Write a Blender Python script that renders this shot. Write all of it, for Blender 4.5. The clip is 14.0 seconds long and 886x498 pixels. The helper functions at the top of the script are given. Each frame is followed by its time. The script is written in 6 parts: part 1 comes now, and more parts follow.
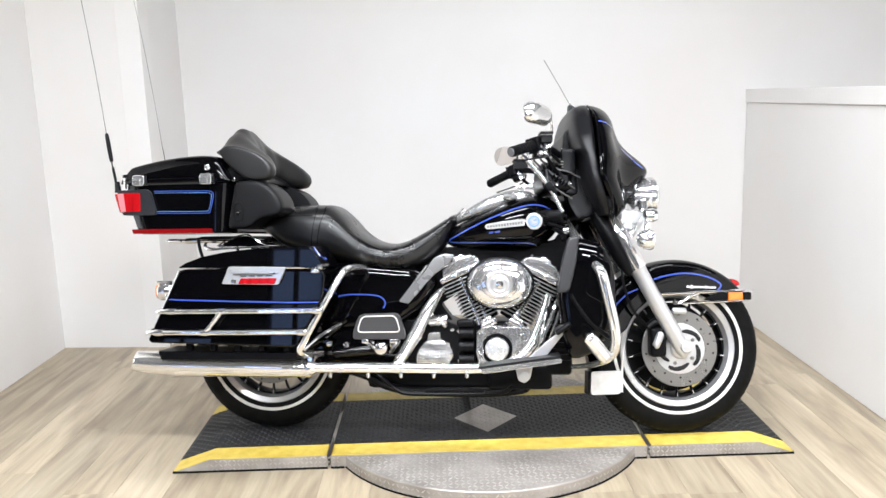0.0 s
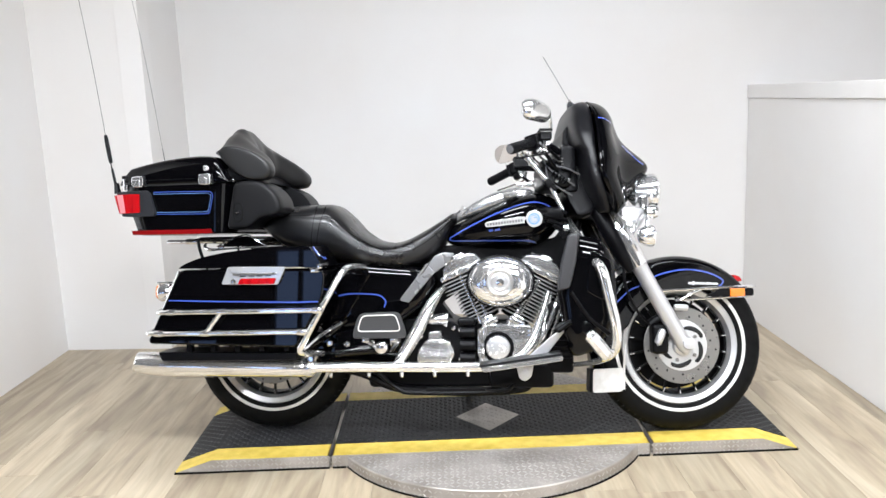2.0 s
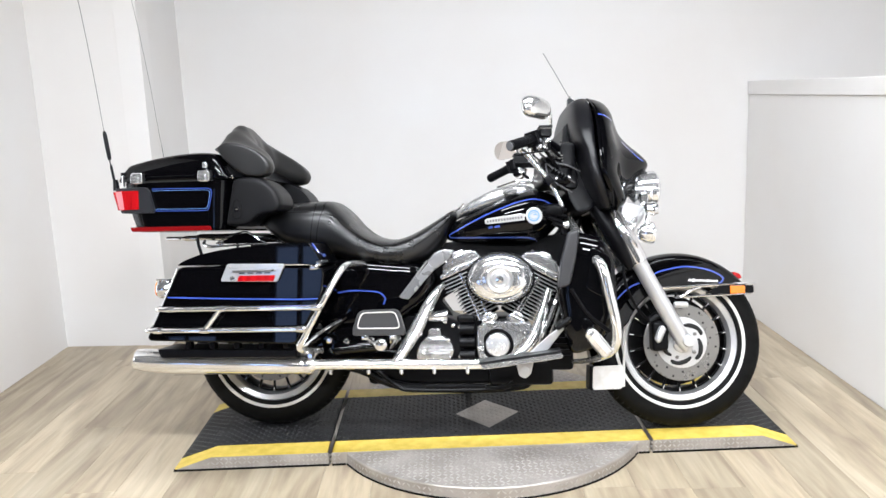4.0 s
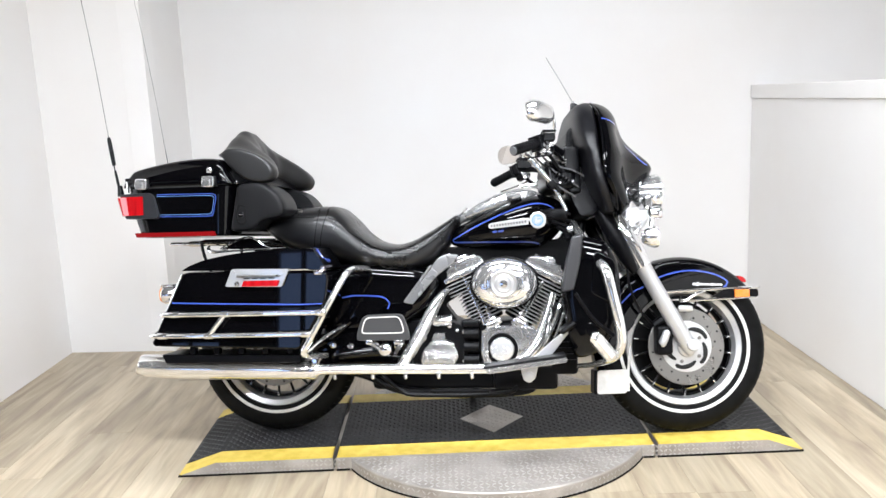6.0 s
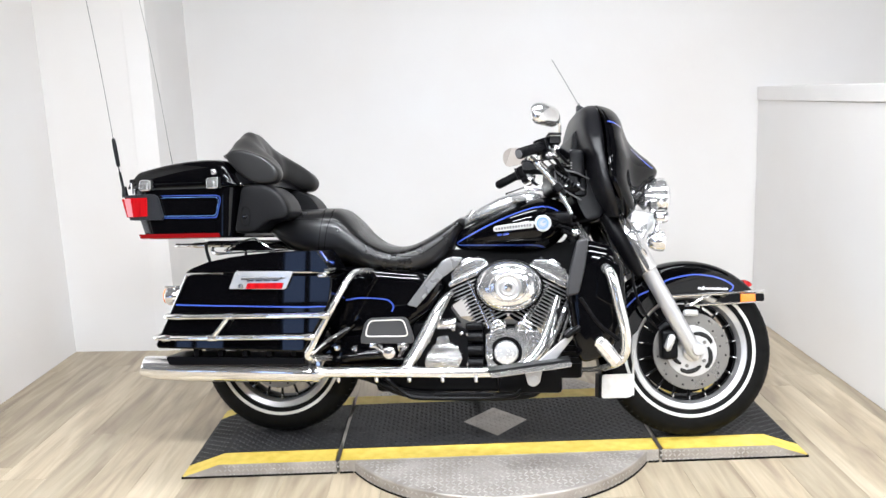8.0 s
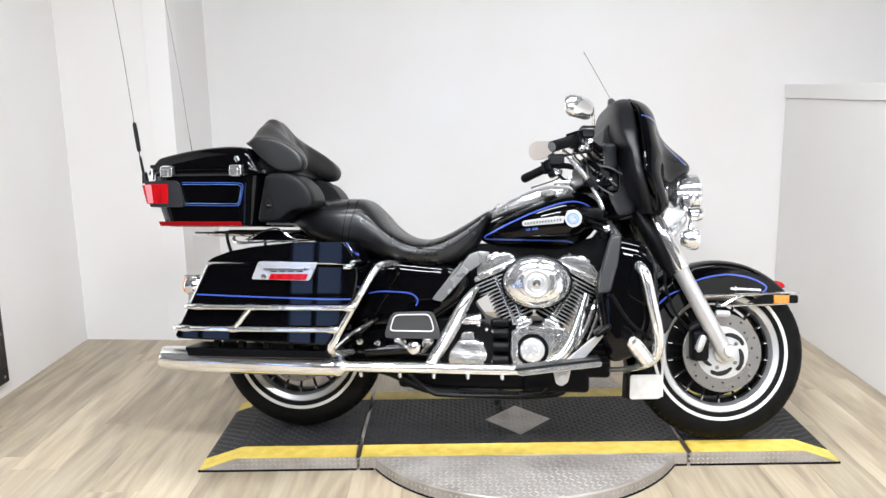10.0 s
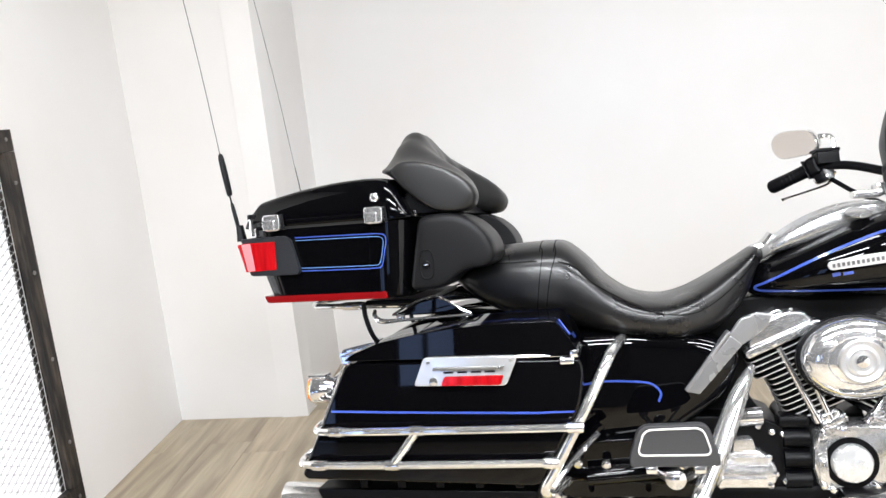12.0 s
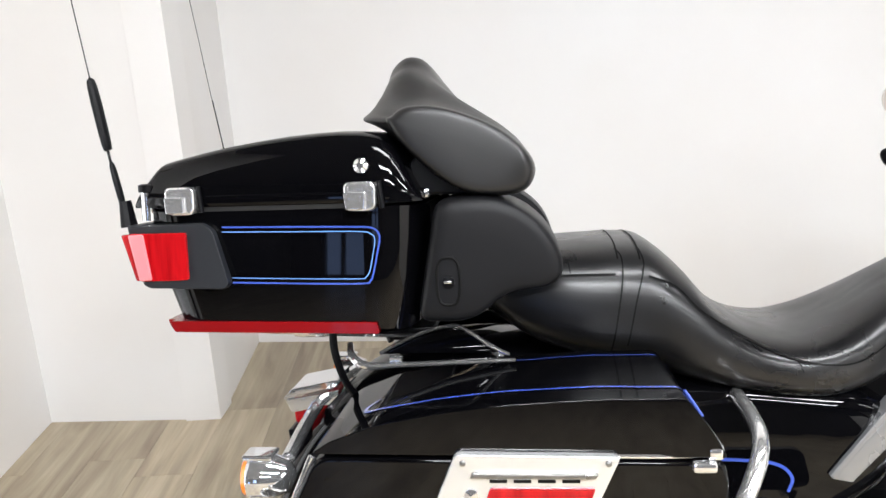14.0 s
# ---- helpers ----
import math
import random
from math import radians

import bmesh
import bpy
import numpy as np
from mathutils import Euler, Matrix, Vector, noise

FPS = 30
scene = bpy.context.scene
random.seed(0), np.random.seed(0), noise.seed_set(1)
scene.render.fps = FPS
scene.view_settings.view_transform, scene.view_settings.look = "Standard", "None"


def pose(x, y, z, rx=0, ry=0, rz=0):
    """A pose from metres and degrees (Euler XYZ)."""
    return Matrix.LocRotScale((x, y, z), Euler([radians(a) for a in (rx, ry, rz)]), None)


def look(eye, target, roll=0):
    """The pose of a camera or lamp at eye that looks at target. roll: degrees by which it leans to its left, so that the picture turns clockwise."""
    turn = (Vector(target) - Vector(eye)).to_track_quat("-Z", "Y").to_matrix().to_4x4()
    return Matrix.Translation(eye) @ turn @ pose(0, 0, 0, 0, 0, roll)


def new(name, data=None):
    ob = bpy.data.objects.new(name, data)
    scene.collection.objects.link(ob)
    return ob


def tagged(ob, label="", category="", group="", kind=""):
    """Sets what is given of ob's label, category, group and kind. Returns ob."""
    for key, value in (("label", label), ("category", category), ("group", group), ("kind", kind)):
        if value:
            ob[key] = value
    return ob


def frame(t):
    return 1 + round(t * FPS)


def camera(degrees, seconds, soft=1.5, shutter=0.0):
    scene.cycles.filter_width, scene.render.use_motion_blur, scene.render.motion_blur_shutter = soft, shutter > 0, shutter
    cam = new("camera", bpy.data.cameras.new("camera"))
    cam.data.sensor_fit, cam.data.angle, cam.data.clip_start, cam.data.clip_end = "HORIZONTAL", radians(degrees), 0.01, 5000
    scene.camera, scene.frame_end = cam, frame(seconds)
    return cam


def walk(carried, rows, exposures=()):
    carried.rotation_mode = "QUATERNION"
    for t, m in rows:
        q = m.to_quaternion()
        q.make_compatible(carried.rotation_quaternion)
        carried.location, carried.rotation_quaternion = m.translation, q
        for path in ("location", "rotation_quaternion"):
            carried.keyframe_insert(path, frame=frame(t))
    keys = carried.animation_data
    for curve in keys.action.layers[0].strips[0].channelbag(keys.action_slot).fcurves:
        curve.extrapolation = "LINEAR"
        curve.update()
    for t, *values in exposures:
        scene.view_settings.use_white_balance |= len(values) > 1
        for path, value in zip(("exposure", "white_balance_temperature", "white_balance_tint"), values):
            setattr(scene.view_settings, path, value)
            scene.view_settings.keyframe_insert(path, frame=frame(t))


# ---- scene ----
cam = camera(57.4, 14.0)
PATH = [
    (0, (-0.116, -3.117, 1.351), (-0.104, -1.152, 0.98), -1.7),
    (0.5, (-0.09, -3.109, 1.351), (-0.098, -1.144, 0.978), -2.1),
    (1, (-0.091, -3.112, 1.345), (-0.098, -1.147, 0.975), -2.1),
    (1.5, (-0.091, -3.11, 1.345), (-0.095, -1.144, 0.977), -2.2),
    (2, (-0.095, -3.109, 1.342), (-0.097, -1.144, 0.972), -2.3),
    (2.5, (-0.096, -3.106, 1.344), (-0.098, -1.142, 0.965), -1.9),
    (3, (-0.092, -3.105, 1.344), (-0.093, -1.142, 0.963), -2.1),
    (5.5, (-0.101, -3.099, 1.347), (-0.105, -1.134, 0.976), -2.4),
    (6, (-0.099, -3.104, 1.343), (-0.107, -1.138, 0.976), -2.5),
    (6.5, (-0.122, -3.096, 1.355), (-0.135, -1.133, 0.972), -2.1),
    (7, (-0.106, -3.097, 1.352), (-0.127, -1.133, 0.976), -2.3),
    (7.5, (-0.1, -3.098, 1.361), (-0.115, -1.132, 0.991), -2.5),
    (9.8, (-0.105, -3.028, 1.359), (-0.146, -1.068, 0.964), -0.6),
    (10, (-0.191, -3.02, 1.348), (-0.215, -1.058, 0.961), -1.1),
    (10.5, (-0.25, -2.86, 1.335), (-0.41, -0.911, 0.915), -4.5),
    (11, (-0.318, -2.574, 1.346), (-0.685, -0.647, 0.953), -3.0),
    (11.5, (-0.479, -2.268, 1.334), (-0.751, -0.322, 0.96), -4.1),
    (12, (-0.588, -1.992, 1.347), (-0.818, -0.042, 0.965), -6.2),
    (12.5, (-0.662, -1.669, 1.344), (-0.974, 0.278, 1.01), -4.12),
    (13, (-0.771, -1.415, 1.348), (-0.871, 0.555, 1.014), -5.24),
    (13.5, (-0.838, -1.266, 1.361), (-0.871, 0.685, 0.921), -5.37),
    (14, (-0.851, -1.232, 1.32), (-0.853, 0.686, 0.754), -3.16),
]
EXPOSURES = [(0.0, 0.17, 6060, 10), (1.0, 0.09, 6010, 10), (3.0, 0.08, 6010, 10), (6.0, 0.20, 6010, 10),
             (7.5, 0.20, 6010, 10), (10.0, 0.08, 6030, 10), (11.0, 0.15, 6090, 10), (12.5, 0.24, 6150, 10),
             (13.2, 0.23, 6150, 10), (14.0, 0.18, 6190, 10)]
walk(cam, [(t, look(eye, target, roll)) for t, eye, target, roll in PATH], EXPOSURES)

# ---- light ----
world = bpy.data.worlds.new("world")
scene.world = world
world.use_nodes = True
sky = world.node_tree.nodes.new("ShaderNodeTexSky")
sky.sky_type, sky.sun_disc, sky.sun_elevation = "NISHITA", False, radians(35)
world.node_tree.links.new(sky.outputs[0], world.node_tree.nodes["Background"].inputs[0])
world.node_tree.nodes["Background"].inputs[1].default_value = 0.1


def area(name, place, target, sx, sy, watts, colour=(1, 1, 1)):
    lamp = bpy.data.lights.new(name, "AREA")
    lamp.shape, lamp.size, lamp.size_y, lamp.energy, lamp.color = "RECTANGLE", sx, sy, watts, colour
    ob = new(name, lamp)
    ob.matrix_world = look(place, target)
    return ob


CEIL = 3.0
# Overhead light is inferred; those at x 2.55 and y -4.6 are added fill.
FIXTURES = [(-0.45, -0.5, 25), (0.90, -0.5, 24), (-0.85, -2.35, 90), (0.7, -2.5, 66), (2.55, -2.6, 12), (-1.25, -4.6, 96), (1.05, -4.6, 84)]
for fx, fy, watts in FIXTURES:
    area("ceiling_lamp", (fx, fy, CEIL - 0.09), (fx, fy, 0), 1.15, 0.28, watts, (1.0, 0.995, 0.985))
# Added fill lamp behind the mesh; no lamp is seen there.
area("screen_fill", (-2.76, -0.15, 0.72), (0, -0.15, 0.6), 1.1, 1.1, 10, (0.97, 0.98, 1.0))


# ---- materials ----
def material(name, colour, rough=0.5, metal=0.0, coat=0.0, emit=0.0, spec=0.5):
    m = bpy.data.materials.new(name)
    m.use_nodes = True
    p = m.node_tree.nodes["Principled BSDF"]
    p.inputs["Base Color"].default_value = (*colour, 1)
    p.inputs["Roughness"].default_value = rough
    p.inputs["Metallic"].default_value = metal
    p.inputs["Coat Weight"].default_value = coat
    p.inputs["Coat Roughness"].default_value = 0.03
    p.inputs["Specular IOR Level"].default_value = spec
    if emit:
        p.inputs["Emission Color"].default_value = (*colour, 1)
        p.inputs["Emission Strength"].default_value = emit
    return m


def nodes_of(m):
    t = m.node_tree
    return t.nodes, t.links, t.nodes["Principled BSDF"]


def grain(m, scale, colours, target="Base Color", detail=4.0, stretch=(1, 1, 1), low=0.3, high=0.7):
    """Noise in object space between two values of one socket."""
    n, l, p = nodes_of(m)
    tc, mp, no, ra = n.new("ShaderNodeTexCoord"), n.new("ShaderNodeMapping"), n.new("ShaderNodeTexNoise"), n.new("ShaderNodeValToRGB")
    mp.inputs["Scale"].default_value = stretch
    no.inputs["Scale"].default_value, no.inputs["Detail"].default_value = scale, detail
    l.new(tc.outputs["Object"], mp.inputs[0])
    l.new(mp.outputs[0], no.inputs["Vector"])
    l.new(no.outputs["Fac"], ra.inputs[0])
    ra.color_ramp.elements[0].position, ra.color_ramp.elements[1].position = low, high
    for e, c in zip(ra.color_ramp.elements, colours):
        e.color = (*c, 1) if isinstance(c, tuple) else (c, c, c, 1)
    l.new(ra.outputs[0], p.inputs[target])
    return ra


def creased(m, coarse, coarse_depth, fine, fine_depth):
    """Soft undulation and fine grain together."""
    n, l, p = nodes_of(m)
    tc, last = n.new("ShaderNodeTexCoord"), None
    for scale, depth, detail, warp in ((coarse, coarse_depth, 1.5, 0.6), (fine, fine_depth, 2.0, 0.0)):
        no, bu = n.new("ShaderNodeTexNoise"), n.new("ShaderNodeBump")
        no.inputs["Scale"].default_value, no.inputs["Detail"].default_value, no.inputs["Distortion"].default_value = scale, detail, warp
        bu.inputs["Strength"].default_value, bu.inputs["Distance"].default_value = 0.5, depth
        l.new(tc.outputs["Object"], no.inputs["Vector"])
        l.new(no.outputs["Fac"], bu.inputs["Height"])
        if last:
            l.new(last.outputs[0], bu.inputs["Normal"])
        last = bu
    l.new(last.outputs[0], p.inputs["Normal"])
    return m


def bumpy(m, scale, strength, distance=0.002, stretch=(1, 1, 1), detail=3.0):
    n, l, p = nodes_of(m)
    tc, mp, no, bu = n.new("ShaderNodeTexCoord"), n.new("ShaderNodeMapping"), n.new("ShaderNodeTexNoise"), n.new("ShaderNodeBump")
    mp.inputs["Scale"].default_value = stretch
    no.inputs["Scale"].default_value, no.inputs["Detail"].default_value = scale, detail
    bu.inputs["Strength"].default_value, bu.inputs["Distance"].default_value = strength, distance
    l.new(tc.outputs["Object"], mp.inputs[0])
    l.new(mp.outputs[0], no.inputs["Vector"])
    l.new(no.outputs["Fac"], bu.inputs["Height"])
    l.new(bu.outputs[0], p.inputs["Normal"])
    return m


PAINT = material("gloss_black_paint", (0.0015, 0.0015, 0.002), 0.3, 0, 0.6, spec=0.0)
grain(PAINT, 9, (0.012, 0.04), "Coat Roughness")
CHROME = material("chrome", (0.81, 0.81, 0.82), 0.05, 0.9)
grain(CHROME, 14, (0.03, 0.12), "Roughness")
bumpy(CHROME, 22, 0.10, 0.004, detail=2)
BRIGHT = material("bright_plated_tube", (0.90, 0.895, 0.885), 0.12, 0.86)
grain(BRIGHT, 12, (0.06, 0.18), "Roughness")
bumpy(BRIGHT, 20, 0.08, 0.004, detail=2)
# Only part metallic: white diffuse stands in for bright reflections.
BRUSHED = material("bright_part_metal_chrome", (0.80, 0.80, 0.795), 0.22, 0.55)
grain(BRUSHED, 60, (0.12, 0.34), "Roughness")
bumpy(BRUSHED, 70, 0.4, 0.003, detail=3)
# Less metallic than chrome, so pale diffuse lifts the dark reflections.
PLATED = material("part_metal_chrome_plate", (0.82, 0.82, 0.82), 0.2, 0.68)
grain(PLATED, 30, (0.12, 0.26), "Roughness", detail=6)
bumpy(PLATED, 34, 0.14, 0.003, detail=2)
DAPPLED = material("dappled_chrome", (0.86, 0.86, 0.87), 0.08, 0.84)
grain(DAPPLED, 20, (0.04, 0.15), "Roughness")
bumpy(DAPPLED, 26, 0.34, 0.005, detail=3)
POLISH = material("polished_aluminium", (0.80, 0.80, 0.805), 0.2, 0.84)
grain(POLISH, 40, (0.08, 0.26), "Roughness", detail=6)
bumpy(POLISH, 38, 0.16, 0.003, detail=2)
ALLOY = material("satin_aluminium", (0.66, 0.66, 0.665), 0.34, 0.7)
bumpy(ALLOY, 260, 0.08, 0.0005)
STEEL = material("brushed_steel", (0.25, 0.243, 0.232), 0.30, 0.85)
grain(STEEL, 30, (0.24, 0.42), "Roughness")
SATIN = material("satin_black", (0.002, 0.002, 0.0028), 0.36, spec=0.15)
bumpy(SATIN, 120, 0.12, 0.001)
INNER = material("grained_black_plastic", (0.006, 0.006, 0.0075), 0.36, spec=0.32)
bumpy(INNER, 240, 0.06, 0.001)
CONSOLE = material("satin_silver_console", (0.50, 0.50, 0.50), 0.28, 0.75)
grain(CONSOLE, 10, (0.22, 0.34), "Roughness")
BOARD = material("grey_rubber_pad", (0.046, 0.046, 0.048), 0.5, spec=0.35)
bumpy(BOARD, 260, 0.2, 0.0008)
PAD = material("black_rubber_pad", (0.007, 0.007, 0.008), 0.45, spec=0.22)
bumpy(PAD, 260, 0.2, 0.0008)
SMOKE = material("grey_satin_metal", (0.31, 0.31, 0.315), 0.3, 0.55)
grain(SMOKE, 16, (0.22, 0.36), "Roughness")
PLASTIC = material("grey_black_plastic", (0.014, 0.0155, 0.019), 0.42, spec=0.4)
bumpy(PLASTIC, 300, 0.15, 0.0008)
GREY = material("grey_satin_plastic", (0.11, 0.11, 0.115), 0.36, 0.3)
bumpy(GREY, 220, 0.08, 0.0008)
FLAP = material("dark_grey_plastic", (0.042, 0.042, 0.045), 0.36, spec=0.42)
bumpy(FLAP, 220, 0.1, 0.0008)
VINYL = material("black_vinyl", (0.0058, 0.0057, 0.0062), 0.3, spec=0.55)
grain(VINYL, 9, (0.22, 0.38), "Roughness", detail=6)
creased(VINYL, 9, 0.0035, 420, 0.0002)
VINYL_SOFT = material("grey_black_vinyl", (0.007, 0.007, 0.0078), 0.42, spec=0.20)
creased(VINYL_SOFT, 8, 0.0018, 380, 0.0002)
# Paler than the seat vinyl: the light's sheen is partly in the base colour.
LEATHER = material("sheen_grey_black_vinyl", (0.0115, 0.0112, 0.0112), 0.36, spec=0.5)
grain(LEATHER, 9, (0.28, 0.42), "Roughness")
creased(LEATHER, 8, 0.0022, 380, 0.0002)
THREAD = material("black_piping", (0.003, 0.003, 0.003), 0.6, spec=0.15)
RUBBER = material("tyre_rubber", (0.0035, 0.0035, 0.0035), 0.6, spec=0.14)
grain(RUBBER, 24, (0.5, 0.75), "Roughness")
WHITEWALL = material("white_sidewall", (0.74, 0.73, 0.70), 0.5)
grain(WHITEWALL, 30, ((0.66, 0.64, 0.60), (0.8, 0.79, 0.77)))
RED = material("red_lens", (0.42, 0.003, 0.004), 0.14, 0, 0.25, spec=0.3)
grain(RED, 25, ((0.24, 0.002, 0.004), (0.48, 0.006, 0.009)), stretch=(3, 3, 0.3))
bumpy(RED, 120, 0.35, 0.001, stretch=(1, 1, 0.05))
PALE_RED = material("lens_reflection_pink", (0.70, 0.22, 0.24), 0.15, 0, 0.8)
REDSTRIP = material("red_reflector", (0.19, 0.003, 0.004), 0.25, 0, 0.2, spec=0.3)
AMBER = material("amber_lens", (0.85, 0.22, 0.01), 0.15, 0, 1.0)
LENS = material("clear_lens", (0.9, 0.9, 0.92), 0.04)
LENS.node_tree.nodes["Principled BSDF"].inputs["Transmission Weight"].default_value = 0.75
BLUE = material("blue_pinstripe", (0.055, 0.10, 0.46), 0.2, 0, 1.0)
BLUE_PALE = material("pale_blue_enamel", (0.16, 0.32, 0.72), 0.25, 0, 0.5)
SILVER = material("silver_badge", (0.78, 0.78, 0.78), 0.25, 0.4)
# Beige tint of the reflected wall is put into the glass colour.
MIRROR = material("mirror_glass", (0.80, 0.75, 0.71), 0.01, 1.0)
DARK = material("dark_inlay", (0.005, 0.005, 0.005), 0.7)
CASE = material("black_engine_case", (0.0022, 0.0022, 0.0028), 0.4, 0.0, spec=0.14)
bumpy(CASE, 150, 0.15, 0.001)
WALL = material("white_wall_paint", (0.85, 0.84, 0.825), 0.6)
grain(WALL, 1.1, ((0.79, 0.765, 0.74), (0.825, 0.82, 0.815)), detail=5)
bumpy(WALL, 90, 0.06, 0.002)
# Unseen ceiling, dark to hold back bounce and sharpen chrome reflections.
CEILING = material("low_bounce_ceiling", (0.10, 0.10, 0.098), 0.85)
grain(CEILING, 2.0, ((0.08, 0.08, 0.078), (0.125, 0.123, 0.12)))
# Near-black colour stands in for the dim room that the bodywork reflects.
FAR = material("dim_shop_stand_in", (0.03, 0.03, 0.031), 0.7)
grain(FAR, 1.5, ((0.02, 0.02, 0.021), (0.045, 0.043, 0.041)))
MAT = material("black_tread_mat", (0.009, 0.009, 0.010), 0.5, spec=0.35)
grain(MAT, 6, ((0.005, 0.005, 0.006), (0.018, 0.0185, 0.0195)), detail=8)
# Lugs are paler than the mat, so their glints sit in the colour.
LUG = material("glinting_rubber_lug", (0.05, 0.05, 0.052), 0.34, spec=0.5)
grain(LUG, 40, ((0.008, 0.008, 0.009), (0.060, 0.060, 0.062)), detail=6)
YELLOW = material("yellow_paint", (0.72, 0.52, 0.045), 0.5)
grain(YELLOW, 25, ((0.62, 0.45, 0.06), (0.78, 0.60, 0.13)), detail=8)
# Warm tones carry the oak floor's reflected tint in the plate colour.
TREAD = material("tread_plate_aluminium", (0.50, 0.49, 0.475), 0.40, 0.45)
grain(TREAD, 9, ((0.31, 0.282, 0.250), (0.49, 0.457, 0.42)), detail=8)
grain(TREAD, 18, (0.34, 0.56), "Roughness", detail=8)
# Paler than the plate, so some of the lugs' shine is colour.
SHINE = material("polished_tread_lug", (0.66, 0.65, 0.635), 0.34, 0.45)
grain(SHINE, 12, ((0.38, 0.355, 0.325), (0.58, 0.555, 0.52)), detail=8)
RUST = material("blackened_steel_frame", (0.03, 0.026, 0.023), 0.6, 0.3)
grain(RUST, 12, ((0.015, 0.013, 0.012), (0.11, 0.085, 0.065)), detail=8, stretch=(4, 4, 0.6), low=0.45, high=0.8)
# Lightened: the bright background's bleed over the wires is in this colour.
WIRE = material("grey_mesh_wire", (0.52, 0.52, 0.52), 0.5, 0.3)
# Emission stands in for the bright space behind the mesh and lights the lining.
GLOW = material("glowing_white_panel", (1.0, 1.0, 1.0), 0.9, emit=2.2)
TUBE = material("lit_diffuser", (1.0, 0.97, 0.93), 0.9, emit=6.0)
DAY = material("daylight_backdrop", (0.36, 0.50, 0.86), 0.9, emit=2.4)


def plank_material():
    m = material("oak_vinyl_plank", (0.4, 0.3, 0.2), 0.38)
    n, l, p = nodes_of(m)
    tc, info = n.new("ShaderNodeTexCoord"), n.new("ShaderNodeObjectInfo")
    shift = n.new("ShaderNodeVectorMath")
    shift.operation = "ADD"
    spread = n.new("ShaderNodeVectorMath")
    spread.operation, spread.inputs[3].default_value = "SCALE", 37.0
    l.new(info.outputs["Random"], spread.inputs[0])
    l.new(tc.outputs["Object"], shift.inputs[0])
    l.new(spread.outputs[0], shift.inputs[1])
    broad, fine = n.new("ShaderNodeMapping"), n.new("ShaderNodeMapping")
    broad.inputs["Scale"].default_value, fine.inputs["Scale"].default_value = (13, 1.7, 1), (64, 2.6, 1)
    a, b = n.new("ShaderNodeTexNoise"), n.new("ShaderNodeTexNoise")
    a.inputs["Scale"].default_value, b.inputs["Scale"].default_value = 1.0, 1.0
    a.inputs["Detail"].default_value, b.inputs["Detail"].default_value = 6, 5
    a.inputs["Distortion"].default_value = 0.8
    for mp, no in ((broad, a), (fine, b)):
        l.new(shift.outputs[0], mp.inputs[0])
        l.new(mp.outputs[0], no.inputs["Vector"])
    ra = n.new("ShaderNodeValToRGB")
    ra.color_ramp.elements[0].position, ra.color_ramp.elements[0].color = 0.28, (0.250, 0.194, 0.140, 1)
    ra.color_ramp.elements[1].position, ra.color_ramp.elements[1].color = 0.72, (0.500, 0.432, 0.318, 1)
    mid = ra.color_ramp.elements.new(0.5)
    mid.color = (0.388, 0.322, 0.224, 1)
    l.new(a.outputs["Fac"], ra.inputs[0])
    mix, tone = n.new("ShaderNodeMix"), n.new("ShaderNodeHueSaturation")
    mix.data_type, mix.blend_type, mix.inputs[0].default_value = "RGBA", "OVERLAY", 0.24
    l.new(ra.outputs[0], mix.inputs[6])
    l.new(b.outputs["Fac"], mix.inputs[7])
    val = n.new("ShaderNodeMapRange")
    val.inputs[3].default_value, val.inputs[4].default_value = 0.84, 1.14
    l.new(info.outputs["Random"], val.inputs[0])
    l.new(val.outputs[0], tone.inputs["Value"])
    l.new(mix.outputs[2], tone.inputs["Color"])
    l.new(tone.outputs[0], p.inputs["Base Color"])
    bu = n.new("ShaderNodeBump")
    bu.inputs["Strength"].default_value, bu.inputs["Distance"].default_value = 0.15, 0.001
    l.new(b.outputs["Fac"], bu.inputs["Height"])
    l.new(bu.outputs[0], p.inputs["Normal"])
    return m


PLANK = plank_material()


# ---- mesh tools ----
def V(*c):
    return Vector(c)


def part(name, bm, mat, parent=None, label="", angle=35):
    """Links a bmesh as one mesh object under a thing or under a part."""
    bmesh.ops.recalc_face_normals(bm, faces=bm.faces)
    me = bpy.data.meshes.new(name)
    bm.to_mesh(me)
    bm.free()
    me.materials.append(mat)
    for f in me.polygons:
        f.use_smooth = True
    me.set_sharp_from_angle(angle=radians(angle))
    ob = new(name, me)
    ob.parent = parent
    if name != "plank":
        even = ob.modifiers.new("even_shading", "WEIGHTED_NORMAL")
        even.keep_sharp, even.weight = True, 80
    if label:
        tagged(ob, label)
    return ob


def parts(name, bms, mat, parent, label="", kind=""):
    """Each bmesh a part of its own."""
    for bm in bms:
        tagged(part(name, bm, mat, parent, label), kind=kind)


def fuse(*bms):
    out = bmesh.new()
    for bm in bms:
        me = bpy.data.meshes.new("tmp")
        bm.to_mesh(me)
        out.from_mesh(me)
        bm.free()
        bpy.data.meshes.remove(me)
    return out


def moved(bm, m):
    bm.transform(m)
    return bm


def mirrored(bm):
    bm.transform(Matrix.Diagonal((1, -1, 1, 1)))
    return bm


def loft(rings, caps=True):
    bm = bmesh.new()
    rows = [[bm.verts.new(p) for p in r] for r in rings]
    for a, b in zip(rows, rows[1:]):
        for i in range(len(a)):
            j = (i + 1) % len(a)
            bm.faces.new((a[i], a[j], b[j], b[i]))
    if caps:
        bm.faces.new(rows[0][::-1])
        bm.faces.new(rows[-1])
    return bm


